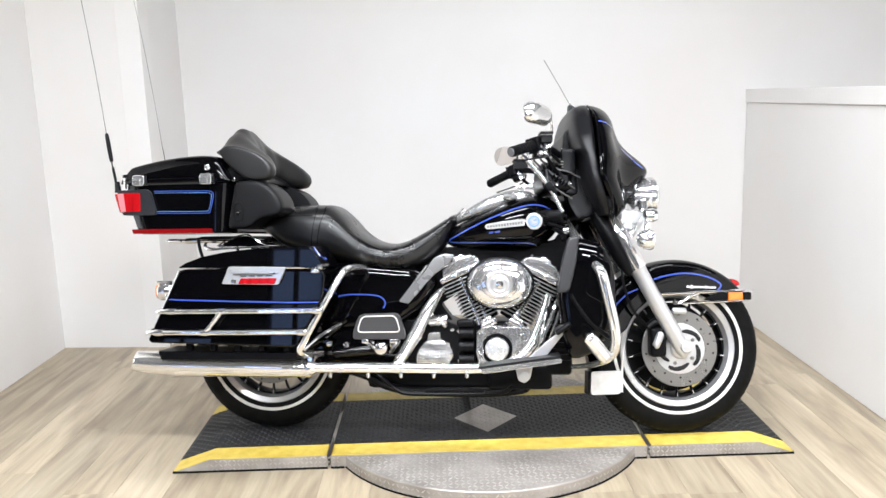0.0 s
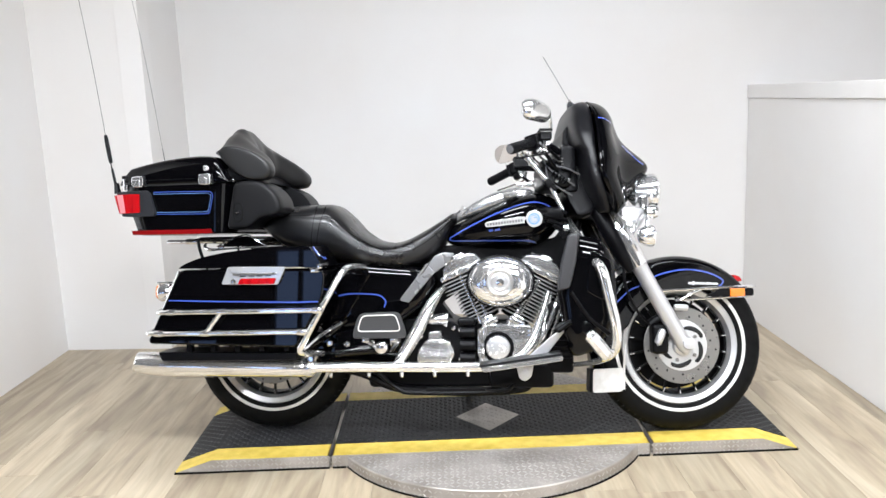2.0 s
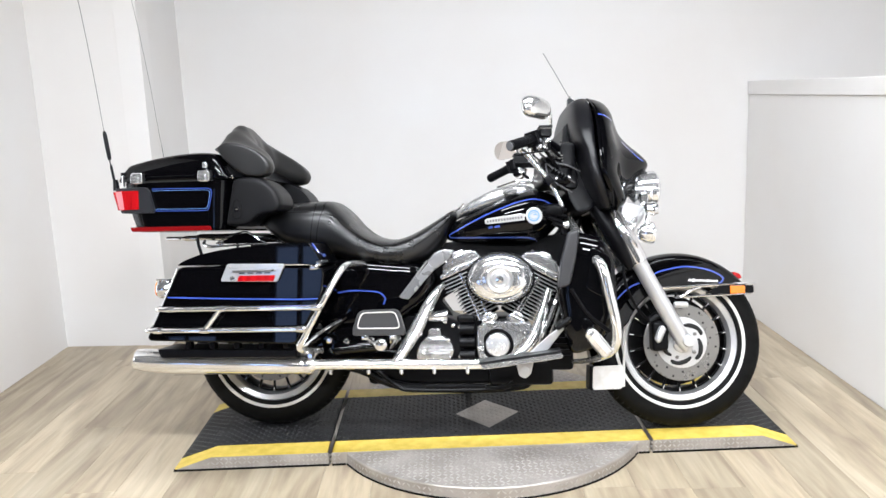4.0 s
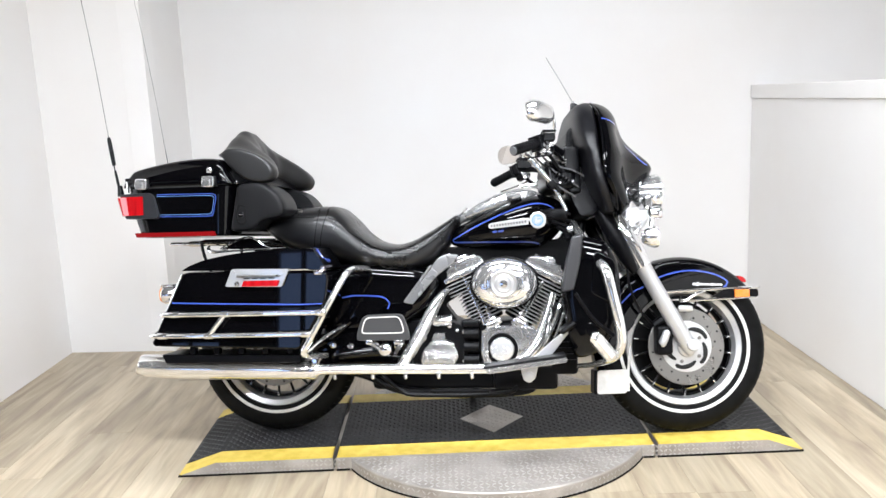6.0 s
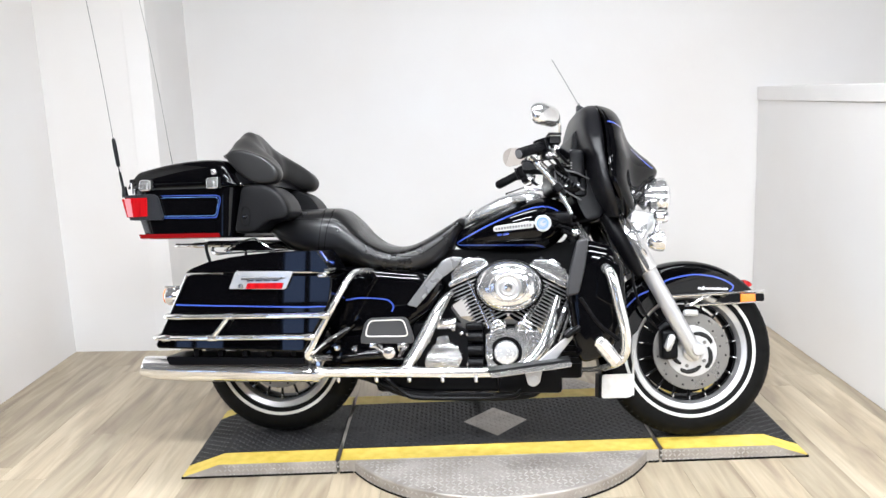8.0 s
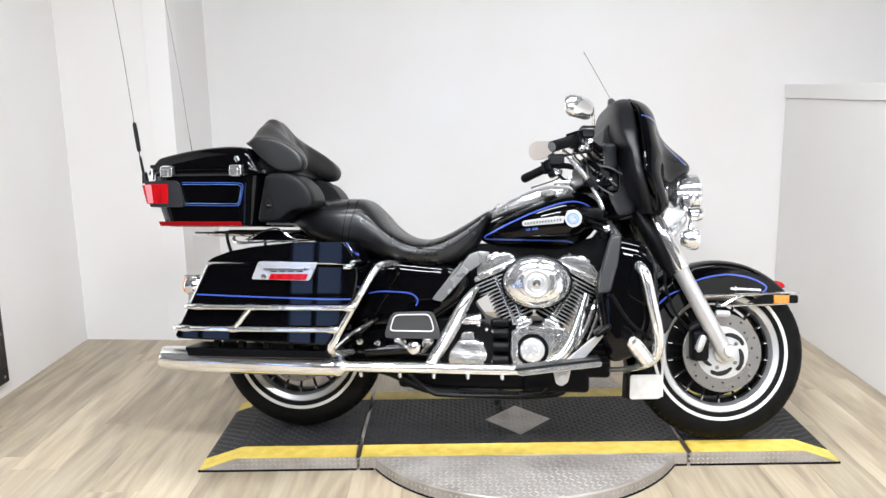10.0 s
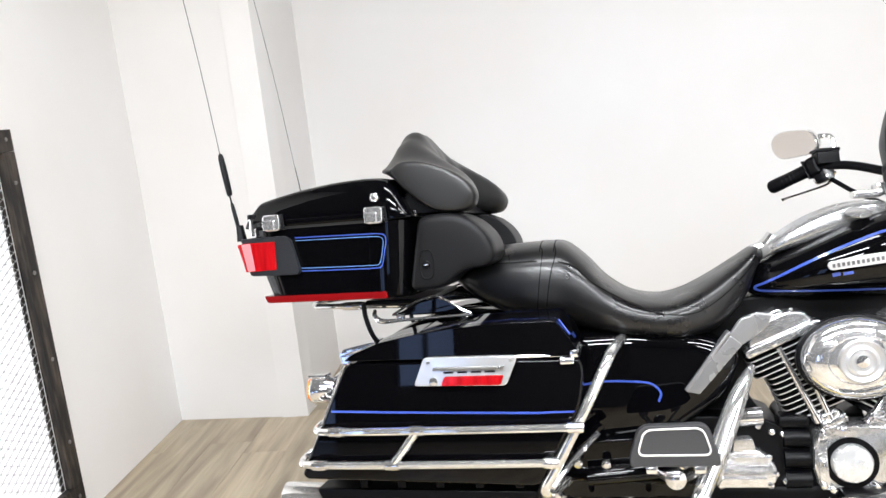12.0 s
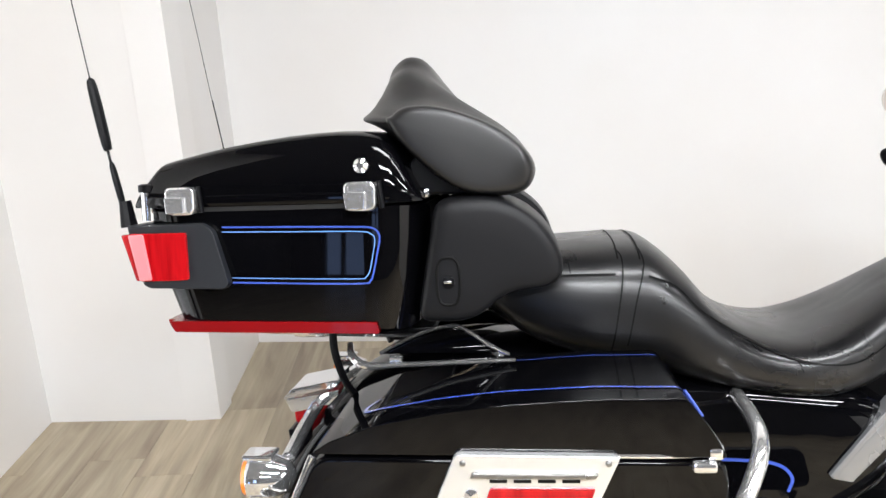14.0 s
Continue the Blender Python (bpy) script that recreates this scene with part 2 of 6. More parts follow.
def soften(bm, width, seg=2, angle=30):
    edges = [e for e in bm.edges if len(e.link_faces) == 2 and e.calc_face_angle(0) > radians(angle)]
    if width > 0 and edges:
        bmesh.ops.bevel(bm, geom=edges, offset=width, segments=seg, profile=0.5, affect="EDGES", clamp_overlap=True)
    return bm


def prism(pts, y0, y1, bevel=0.0, seg=2):
    """An outline in x and z, drawn out from y0 to y1."""
    bm = loft([[V(x, y0, z) for x, z in pts], [V(x, y1, z) for x, z in pts]])
    bmesh.ops.recalc_face_normals(bm, faces=bm.faces)
    return soften(bm, bevel, seg)


def bulge(pts, rows):
    """A panel whose outline draws in towards a domed face; rows of (y, scale)."""
    cx, cz = sum(p[0] for p in pts) / len(pts), sum(p[1] for p in pts) / len(pts)
    return loft([[V(cx + (x - cx) * k, y, cz + (z - cz) * k) for x, z in pts] for y, k in rows])


def box(centre, size, bevel=0.0, seg=2):
    bm = bmesh.new()
    bmesh.ops.create_cube(bm, size=1, matrix=Matrix.Translation(centre) @ Matrix.Diagonal((*size, 1)))
    return soften(bm, bevel, seg)


def smooth_line(pts, n=6):
    pts = [Vector(p) for p in pts]
    if len(pts) < 3 or n < 2:
        return pts
    ext = [2 * pts[0] - pts[1], *pts, 2 * pts[-1] - pts[-2]]
    out = []
    for a, b, c, d in zip(ext, ext[1:], ext[2:], ext[3:]):
        for k in range(n):
            t = k / n
            out.append(0.5 * (2 * b + (c - a) * t + (2 * a - 5 * b + 4 * c - d) * t * t + (3 * b - a - 3 * c + d) * t ** 3))
    return out + [pts[-1]]


def smooth_ring(pts, n=4):
    """A closed line, smoothed."""
    pts = [Vector(p) for p in pts]
    out = []
    for i in range(len(pts)):
        a, b, c, d = (pts[(i + k) % len(pts)] for k in (-1, 0, 1, 2))
        for k in range(n):
            t = k / n
            out.append(0.5 * (2 * b + (c - a) * t + (2 * a - 5 * b + 4 * c - d) * t * t + (3 * b - a - 3 * c + d) * t ** 3))
    return out


def tube(pts, r, sides=10, n=6, flat=1.0):
    """A round bar along a smoothed line; r: one radius or one for each given point."""
    radii = [r] * len(pts) if not isinstance(r, (list, tuple)) else list(r)
    line = smooth_line(pts, n)
    rr = [p.x for p in smooth_line([(q, 0, 0) for q in radii], n)]
    rings, up = [], None
    for i, p in enumerate(line):
        d = (line[min(i + 1, len(line) - 1)] - line[max(i - 1, 0)]).normalized()
        if up is None:
            up = d.orthogonal().normalized() if abs(d.y) > 0.9 else V(0, 1, 0)
        up = (up - d * up.dot(d)).normalized()
        side = d.cross(up)
        rings.append([p + (up * math.cos(a) * flat + side * math.sin(a)) * rr[i] for a in (2 * math.pi * k / sides for k in range(sides))])
    return loft(rings)


def lathe(profile, centre, axis=(0, 1, 0), n=48, closed=False):
    """A profile of (radius, height) turned round an axis."""
    q = V(0, 0, 1).rotation_difference(Vector(axis).normalized()).to_matrix()
    rings = [[Vector(centre) + q @ V(r * math.cos(a), r * math.sin(a), h) for a in (2 * math.pi * k / n for k in range(n))] for r, h in profile]
    return closed_loft(rings) if closed else loft(rings)


def closed_loft(rings):
    bm = bmesh.new()
    rows = [[bm.verts.new(p) for p in r] for r in rings]
    for k in range(len(rows)):
        a, b = rows[k], rows[(k + 1) % len(rows)]
        for i in range(len(a)):
            j = (i + 1) % len(a)
            bm.faces.new((a[i], a[j], b[j], b[i]))
    return bm


def oval(n, e):
    """Points of a superellipse with exponent e."""
    out = []
    for k in range(n):
        a = 2 * math.pi * k / n
        c, s = math.cos(a), math.sin(a)
        out.append((math.copysign(abs(c) ** (2 / e), c), math.copysign(abs(s) ** (2 / e), s)))
    return out


def body(sections, n=36, e=2.6, smooth=4):
    """Sections along x: (x, bottom, top, half width)."""
    line = [(p.x, p.y, p.z) for p in smooth_line([s[:3] for s in sections], smooth)]
    wide = [p.x for p in smooth_line([(s[3], 0, 0) for s in sections], smooth)]
    return loft([[V(x, w * c, (lo + hi) / 2 + (hi - lo) / 2 * s) for c, s in oval(n, e)] for (x, lo, hi), w in zip(line, wide)])


def plan(sections, n=40, e=5.0, smooth=1):
    """Sections along z: (z, back x, front x, half width)."""
    line = [(p.x, p.y, p.z) for p in smooth_line([s[:3] for s in sections], smooth)]
    wide = [p.x for p in smooth_line([(s[3], 0, 0) for s in sections], smooth)]
    return loft([[V((a + b) / 2 + (b - a) / 2 * c, w * s, z) for c, s in oval(n, e)] for (z, a, b), w in zip(line, wide)])


def rounded(pts, r, n=4):
    """An outline with rounded corners."""
    out = []
    pts = [Vector(p) for p in pts]
    for i, p in enumerate(pts):
        a, b = pts[i - 1] - p, pts[(i + 1) % len(pts)] - p
        d = min(r, a.length / 2.1, b.length / 2.1)
        a, b = p + a.normalized() * d, p + b.normalized() * d
        for k in range(n + 1):
            t = k / n
            out.append(a * (1 - t) ** 2 + p * 2 * t * (1 - t) + b * t * t)
    return [tuple(p) for p in out]


def stripe(ob, pts, width, n=8, lift=0.0012, closed=False):
    """A painted line laid on the near side of a part, seen along y."""
    from mathutils.bvhtree import BVHTree
    bm = bmesh.new()
    bm.from_mesh(ob.data)
    tree = BVHTree.FromBMesh(bm)
    bm.free()
    line = smooth_line([(x, 0, z) for x, z in pts], n)
    out = bmesh.new()
    last = None
    for i, p in enumerate(line):
        d = (line[min(i + 1, len(line) - 1)] - line[max(i - 1, 0)]).normalized()
        side = V(-d.z, 0, d.x) * width / 2
        pair = []
        for q in (p + side, p - side):
            hit, normal, _, _ = tree.ray_cast(V(q.x, -2, q.z), V(0, 1, 0))
            if hit is None:
                hit, normal, _, _ = tree.find_nearest(V(q.x, -0.5, q.z))
            pair.append(out.verts.new(hit + V(0, -1, 0) * lift + normal * (lift if normal.y < 0 else -lift) * 0.3))
        if last:
            out.faces.new((last[0], last[1], pair[1], pair[0]))
        last = pair
    return out


def stripe_top(ob, pts, width, n=6, lift=0.0012):
    """A painted line laid on a part from above, through points of x and y."""
    from mathutils.bvhtree import BVHTree
    bm = bmesh.new()
    bm.from_mesh(ob.data)
    tree = BVHTree.FromBMesh(bm)
    bm.free()
    line = smooth_line([(x, y, 0) for x, y in pts], n)
    out = bmesh.new()
    last = None
    for i, p in enumerate(line):
        d = (line[min(i + 1, len(line) - 1)] - line[max(i - 1, 0)]).normalized()
        side = V(-d.y, d.x, 0) * width / 2
        pair = []
        for q in (p + side, p - side):
            hit = tree.ray_cast(V(q.x, q.y, 2), V(0, 0, -1))[0] or tree.find_nearest(V(q.x, q.y, 0.7))[0]
            pair.append(out.verts.new(hit + V(0, -0.4, 0.9) * lift))
        if last:
            out.faces.new((last[0], last[1], pair[1], pair[0]))
        last = pair
    return out


def surface_y(ob, x, z):
    from mathutils.bvhtree import BVHTree
    bm = bmesh.new()
    bm.from_mesh(ob.data)
    hit = BVHTree.FromBMesh(bm).ray_cast(V(x, -2, z), V(0, 1, 0))[0]
    bm.free()
    return hit.y if hit else -0.2


# ---- the room ----
def wall(name, a, b, z0, z1, thick, mat, label):
    """An upright wall between two points of the plan; its thickness lies on the left of the way from a to b."""
    a, b = Vector(a), Vector(b)
    out = V(-(b - a).y, (b - a).x).normalized() * thick
    ring = [a, b, b + out, a + out]
    bm = loft([[V(p.x, p.y, z) for p in ring] for z in (z0, z1)])
    return tagged(part(name, bm, mat, None), label, "wall", kind="structure")


LEFT, RIGHT, FRONT, WEST, OPEN = -2.265, 1.682, -7.0, -5.5, -0.95
wall("wall_back", (3.4, 1.40), (-1.662, 1.988), 0, CEIL, -0.15, WALL, "plain white painted back wall behind the motorcycle")
wall("wall_pillar_side", (-1.662, 1.988), (-1.656, 1.308), 0, CEIL, -0.12, WALL, "white painted side of the wall projection")
wall("wall_pillar_face", (-1.656, 1.308), (LEFT - 0.14, 1.363), 0, CEIL, -0.12, WALL, "white painted projecting wall beside the corner")
SCREEN = (-0.75, 0.432, 0.143, 1.298)
y0, y1, z0, z1 = SCREEN
bm = fuse(box((LEFT - 0.07, (1.352 + y1) / 2, CEIL / 2), (0.14, 1.352 - y1, CEIL)), box((LEFT - 0.07, (y0 + OPEN) / 2, CEIL / 2), (0.14, y0 - OPEN, CEIL)),
          box((LEFT - 0.07, (y0 + y1) / 2, z0 / 2), (0.14, y1 - y0, z0)), box((LEFT - 0.07, (y0 + y1) / 2, (z1 + CEIL) / 2), (0.14, y1 - y0, CEIL - z1)))
tagged(part("wall_left", bm, WALL), "white painted side wall with a screened opening", "wall", kind="structure")
half = tagged(part("wall_right", box((RIGHT + 0.06, -1.71, 0.632), (0.12, 6.60, 1.264), 0.004), WALL), "white half-height partition wall", "wall", kind="structure")
tagged(part("trim", box((RIGHT + 0.058, -1.712, 1.302), (0.136, 6.596, 0.076), 0.006), WALL), "white boxed cap along the partition", "trim", kind="structure")
# Unseen wall, added white so the fairing's reflections brighten.
wall("wall_far_right", (3.4, FRONT), (3.4, 1.41), 0, CEIL, -0.12, WALL, "unseen white wall beyond the partition, for the fairing to reflect")
# Unseen walls, made dark so the black bodywork reflects little.
wall("wall_return", (LEFT - 0.14, OPEN), (WEST, OPEN), 0, CEIL, -0.12, FAR, "unseen shop wall behind the booth, near black to stand in for a dim room")
wall("wall_far_left", (WEST, OPEN), (WEST, FRONT), 0, CEIL, -0.12, FAR, "unseen far shop wall, near black for the dim room")
WX0, WX1, WZ0, WZ1 = -3.62, -2.88, 0.6, 2.0
WW = FRONT - 0.08
GX0, GX1, GZ1 = -5.05, -4.30, 0.95
bm = fuse(box(((WEST + GX0) / 2, WW, CEIL / 2), (GX0 - WEST, 0.16, CEIL)), box(((GX1 + WX0) / 2, WW, CEIL / 2), (WX0 - GX1, 0.16, CEIL)), box(((GX0 + GX1) / 2, WW, (GZ1 + CEIL) / 2), (GX1 - GX0, 0.16, CEIL - GZ1)), box(((WX1 + 3.4) / 2, WW, CEIL / 2), (3.4 - WX1, 0.16, CEIL)),
          box(((WX0 + WX1) / 2, WW, WZ0 / 2), (WX1 - WX0, 0.16, WZ0)), box(((WX0 + WX1) / 2, WW, (WZ1 + CEIL) / 2), (WX1 - WX0, 0.16, CEIL - WZ1)))
tagged(part("wall_front", bm, FAR), "unseen near-black shop wall with a narrow window and a low glazed panel", "wall", kind="structure")
win = tagged(new("window_2"), "narrow shop window with dark mullions", "window", kind="structure")
for x in (WX0 + 0.02, WX0 + 0.36, WX1 - 0.02):
    part("mullion", box((x, FRONT - 0.05, (WZ0 + WZ1) / 2), (0.05, 0.06, WZ1 - WZ0), 0.004), SATIN, win)
part("transom", box(((WX0 + WX1) / 2, FRONT - 0.045, 1.32), (WX1 - WX0, 0.05, 0.05), 0.004), SATIN, win)
# Made-up glazing, kept low so it reflects in the trunk but not the bags.
low_pane = tagged(new("window_3"), "low glazed panel added unseen, so the trunk has a window to reflect", "window", kind="structure")
for x in (GX0 + 0.025, GX0 + 0.30, GX1 - 0.025):
    part("mullion", box((x, FRONT - 0.05, GZ1 / 2), (0.05, 0.05, GZ1), 0.004), SATIN, low_pane)
for z in (0.04, GZ1 - 0.03):
    part("transom", box(((GX0 + GX1) / 2, FRONT - 0.05, z), (GX1 - GX0, 0.045, 0.06), 0.004), SATIN, low_pane)
tagged(part("backdrop", box((-4.0, FRONT - 0.6, 1.2), (3.4, 0.02, 2.6)), DAY), "pale blue daylight outside the window", "backdrop", kind="structure")
tagged(part("ceiling", box(((WEST + 3.4) / 2, -2.5, CEIL + 0.05), (3.4 - WEST, 9.3, 0.1)), CEILING), "unseen shop ceiling, made dark to cut fill light from above", "ceiling", kind="structure")
for fx, fy, watts in FIXTURES:
    lamp = tagged(new("ceiling_light"), "assumed white linear ceiling light out of view, with a lit diffuser", "light", "ceiling lights")
    lamp.location = (fx, fy, CEIL)
    part("housing", box((0, 0, -0.03), (1.25, 0.36, 0.06), 0.008), WALL, lamp)
    part("diffuser", box((0, 0, -0.07), (1.15, 0.28, 0.02), 0.004), TUBE, lamp)

# screened opening in the side wall
win = tagged(new("window_1"), "opening with a blackened steel frame and expanded metal mesh", "window", kind="structure")
FX = LEFT + 0.012
for name, c, sz in (("frame_top", (FX, (y0 + y1) / 2, z1 + 0.041), (0.03, y1 - y0 + 0.132, 0.07)), ("frame_bottom", (FX, (y0 + y1) / 2, z0 - 0.036), (0.03, y1 - y0 + 0.132, 0.07)),
                    ("frame_side", (FX, y1 + 0.034, (z0 + z1) / 2 + 0.002), (0.03, 0.064, z1 - z0 + 0.006)), ("frame_side", (FX, y0 - 0.034, (z0 + z1) / 2 + 0.002), (0.03, 0.064, z1 - z0 + 0.006))):
    part(name, box(c, sz, 0.003), RUST, win)
for name, c, sz in (("hem_strip", (LEFT - 0.004, (y0 + y1) / 2, z1 - 0.012), (0.006, y1 - y0, 0.028)), ("hem_strip", (LEFT - 0.004, y1 - 0.008, (z0 + z1) / 2), (0.006, 0.02, z1 - z0))):
    part(name, box(c, sz), RUST, win, "dark hem strip of the mesh")
for k in range(5):
    for z in (z0 - 0.04, z1 + 0.045):
        part("bolt", lathe([(0.007, 0), (0.007, 0.003), (0.003, 0.005)], (FX + 0.015, y1 + 0.03 - k * 0.29, z), (1, 0, 0), 8), STEEL, win)
for k in range(4):
    part("bolt", lathe([(0.007, 0), (0.007, 0.003), (0.003, 0.005)], (FX + 0.015, y1 + 0.035, z0 + 0.16 + k * 0.3), (1, 0, 0), 8), STEEL, win)


def mesh_screen():
    """Expanded metal: rows of zigzag strands, thicker at the knots."""
    verts, faces, knots = [], [], []
    sy, sz = 0.056, 0.029
    x = LEFT - 0.002
    for j in range(int((z1 - z0) / sz) + 1):
        for sign in (1, -1):
            prev = False
            for i in range(4 * int((y1 - y0) / sy) + 2):
                y = y0 + i * sy / 4
                u = (i % 4) / 2
                zz = z0 + j * sz + sign * sz / 2 * (u if u <= 1 else 2 - u)
                if y > y1 or not z0 < zz < z1:
                    prev = False
                    continue
                w = 0.0024 if i % 2 == 0 else 0.0006
                verts += [(x - 0.002, y, zz + w), (x + 0.003, y, zz - w)]
                n = len(verts)
                if prev:
                    faces.append((n - 4, n - 3, n - 1, n - 2))
                prev = True
                if i % 2 == 0 and sign > 0:
                    knots.append((y, zz))
    for y, zz in knots:
        n = len(verts)
        verts += [(x + 0.0035, y - 0.010, zz), (x + 0.0035, y, zz - 0.0030), (x + 0.0035, y + 0.010, zz), (x + 0.0035, y, zz + 0.0030)]
        faces.append((n, n + 1, n + 2, n + 3))
    bm = bmesh.new()
    me = bpy.data.meshes.new("tmp")
    me.from_pydata(verts, [], faces)
    bm.from_mesh(me)
    return bm


tagged(part("mesh", mesh_screen(), WIRE, win, "grey expanded metal mesh"), kind="stuff")
recess = tagged(new("recess"), "white lined recess behind the mesh", "recess", kind="structure")
for c, sz in (((LEFT - 0.33, y1 + 0.03, 0.75), (0.38, 0.06, 1.5)), ((LEFT - 0.33, (y0 + y1) / 2, z0 - 0.03), (0.38, y1 - y0, 0.06)), ((LEFT - 0.33, (y0 + y1) / 2, z1 + 0.05), (0.38, y1 - y0, 0.06)), ((LEFT - 0.33, y0 - 0.03, 0.75), (0.38, 0.06, 1.5))):
    part("lining", box(c, sz), WALL, recess)
# Grey strips put the soft shade of the recess corner into colour.
part("edge", box((LEFT - 0.405, y1 - 0.009, (z0 + z1) / 2), (0.02, 0.016, z1 - z0 + 0.03)), GREY, recess, "grey strip standing in for the shaded inner corner of the recess")
part("edge", box((LEFT - 0.405, (y0 + y1) / 2 - 0.014, z0 + 0.009), (0.019, y1 - y0 - 0.03, 0.016)), GREY, recess)
tagged(part("backdrop", box((LEFT - 0.43, (y0 + y1) / 2, 0.72), (0.02, y1 - y0 - 0.004, z1 - z0 + 0.03)), GLOW), "glowing panel standing in for the bright space behind the mesh", "backdrop", kind="structure")

# ---- turntable platform ----
DZ = 0.05
rig = tagged(new("motorcycle_turntable"), "low tread-plate turntable with black deck and yellow edges", "turntable")
TC, TR = V(0.056, 0.008), 0.62
part("turntable_disc", lathe([(TR, 0.0), (TR, DZ - 0.008), (TR - 0.003, DZ - 0.004), (0.0005, DZ - 0.004)], (TC.x, TC.y, 0.001), (0, 0, 1), 96), TREAD, rig, "round aluminium tread-plate turntable")
SEAMS = (-1.133, -0.546, 0.646, 1.195)
YF, YB, EDGE = -0.285, 0.33, 0.085


def deck(x0, x1, left_ramp=0.0, right_ramp=0.0):
    pts = [(x0, 0.002), (x0 + left_ramp, DZ), (x1 - right_ramp, DZ), (x1, 0.002)]
    return prism(pts, YF - 0.014, YB + 0.014, 0.0)


for x0, x1, lr, rr in ((SEAMS[0], SEAMS[1] - 0.006, 0.145, 0.0), (SEAMS[1] + 0.006, SEAMS[2] - 0.006, 0.0, 0.0), (SEAMS[2] + 0.006, SEAMS[3], 0.0, 0.135)):
    d = part("deck_section", deck(x0, x1, lr, rr), TREAD, rig, "aluminium deck section with tread-plate sides")

    def skin(ya, yb, lift):
        bm = bmesh.new()
        top = [(x0 + 0.004, 0.004 if lr else DZ), (x0 + lr + 0.001, DZ), (x1 - rr - 0.001, DZ), (x1 - 0.004, 0.004 if rr else DZ)]
        rows = [[bm.verts.new((x, y, z + dz)) for x, z in top] for y in (ya, yb) for dz in (0, lift)]
        a, b, c, e = rows
        for i in range(3):
            for u, w in ((a, b), (b, e), (e, c), (c, a)):
                bm.faces.new((u[i], u[i + 1], w[i + 1], w[i]))
        bm.faces.new((a[0], b[0], e[0], c[0]))
        bm.faces.new((a[3], b[3], e[3], c[3]))
        bmesh.ops.remove_doubles(bm, verts=bm.verts, dist=1e-5)
        return bm
    part("mat", skin(YF + EDGE, YB - EDGE, 0.003), MAT, d, "black rubber diamond mat")
    for ya, yb in ((YF - 0.012, YF + EDGE - 0.001), (YB - EDGE + 0.001, YB + 0.012)):
        part("edge_stripe", skin(ya, yb, 0.002), YELLOW, d, "worn yellow safety stripe")
# Thin dark strips at the foot paint in the platform's contact shadow.
for x0, x1 in ((SEAMS[0] + 0.004, SEAMS[1] - 0.006), (SEAMS[1] + 0.006, -0.49), (0.60, SEAMS[2] - 0.006), (SEAMS[2] + 0.006, SEAMS[3] - 0.004)):
    part("base_shadow_strip", box(((x0 + x1) / 2, YF - 0.012, 0.0035), (x1 - x0, 0.010, 0.007)), RUBBER, rig, "dark strip painting the contact shadow at the deck's foot")
part("base_shadow_strip", lathe([(TR + 0.003, 0.0), (TR + 0.003, 0.006), (TR - 0.004, 0.006), (TR - 0.004, 0.0)], (TC.x, TC.y, 0.0005), (0, 0, 1), 96, closed=True), RUBBER, rig)
DI = [(TC.x + 0.128, TC.y + 0.005), (TC.x, TC.y + 0.145), (TC.x - 0.128, TC.y + 0.005), (TC.x, TC.y - 0.142)]
part("diamond_plate", loft([[V(x, y, z) for x, y in DI] for z in (DZ + 0.002, DZ + 0.0045)]), TREAD, rig, "bare aluminium diamond in the mat")


def lugs(spots, length, width, height):
    """Raised tread lugs at (place, along, normal)."""
    verts, faces = [], []
    for p, along, normal in spots:
        across = normal.cross(along)
        k = len(verts)
        verts += [p + along * length / 2, p + across * width / 2, p - along * length / 2, p - across * width / 2,
                  p + along * length * 0.22 + normal * height, p - along * length * 0.22 + normal * height]
        faces += [(k, k + 1, k + 4), (k + 1, k + 2, k + 5, k + 4), (k + 2, k + 3, k + 5), (k + 3, k, k + 4, k + 5)]
    me = bpy.data.meshes.new("lugs")
    me.from_pydata([tuple(v) for v in verts], [], faces)
    return me


def lug_field(name, mat, label, inside, place, nu, nv, step, height=0.0022, size=1.12):
    spots = []
    for i in range(nu):
        for j in range(nv):
            u, v = i * step, j * step
            if inside(u, v):
                p, eu, ev, normal = place(u, v)
                spots.append((p, (eu + ev).normalized() if (i + j) % 2 else (eu - ev).normalized(), normal))
    me = lugs(spots, step * size, step * size * 0.32, height)
    me.materials.append(mat)
    ob = new(name, me)
    ob.parent = rig
    tagged(ob, label, kind="stuff")


X, Y, Z = V(1, 0, 0), V(0, 1, 0), V(0, 0, 1)
flat = lambda x0, y0, z: (lambda u, v: (V(x0 + u, y0 + v, z), X, Y, Z))


def in_disc(u, v):
    x, y = TC.x - TR + u, TC.y - TR + v
    return (x - TC.x) ** 2 + (y - TC.y) ** 2 < (TR - 0.012) ** 2 and not YF - 0.02 < y < YB + 0.02


def in_mat(u, v):
    x, y = -0.975 + u, YF + EDGE + 0.008 + v
    if abs(x - SEAMS[1]) < 0.015 or abs(x - SEAMS[2]) < 0.015:
        return False
    return not abs(x - TC.x) / 0.14 + abs(y - TC.y) / 0.156 < 1


def in_diamond(u, v):
    return abs(u - 0.13) / 0.118 + abs(v - 0.15) / 0.13 < 1


def ramp(x0, x1, up):
    """Places on a sloping end of the mat, counted from its lower edge."""
    run = Vector((x1 - x0, 0, DZ - 0.004))
    eu = run.normalized()
    return lambda u, v: (V(x0, YF + EDGE + 0.008 + v, 0.0078) + eu * u, eu, Y, V(-eu.z * up, 0, eu.x * up))


STEP = 0.0187
lug_field("tread_lug", SHINE, "raised aluminium tread lugs on the disc", in_disc, flat(TC.x - TR, TC.y - TR, DZ - 0.003), 60, 60, 0.0212)
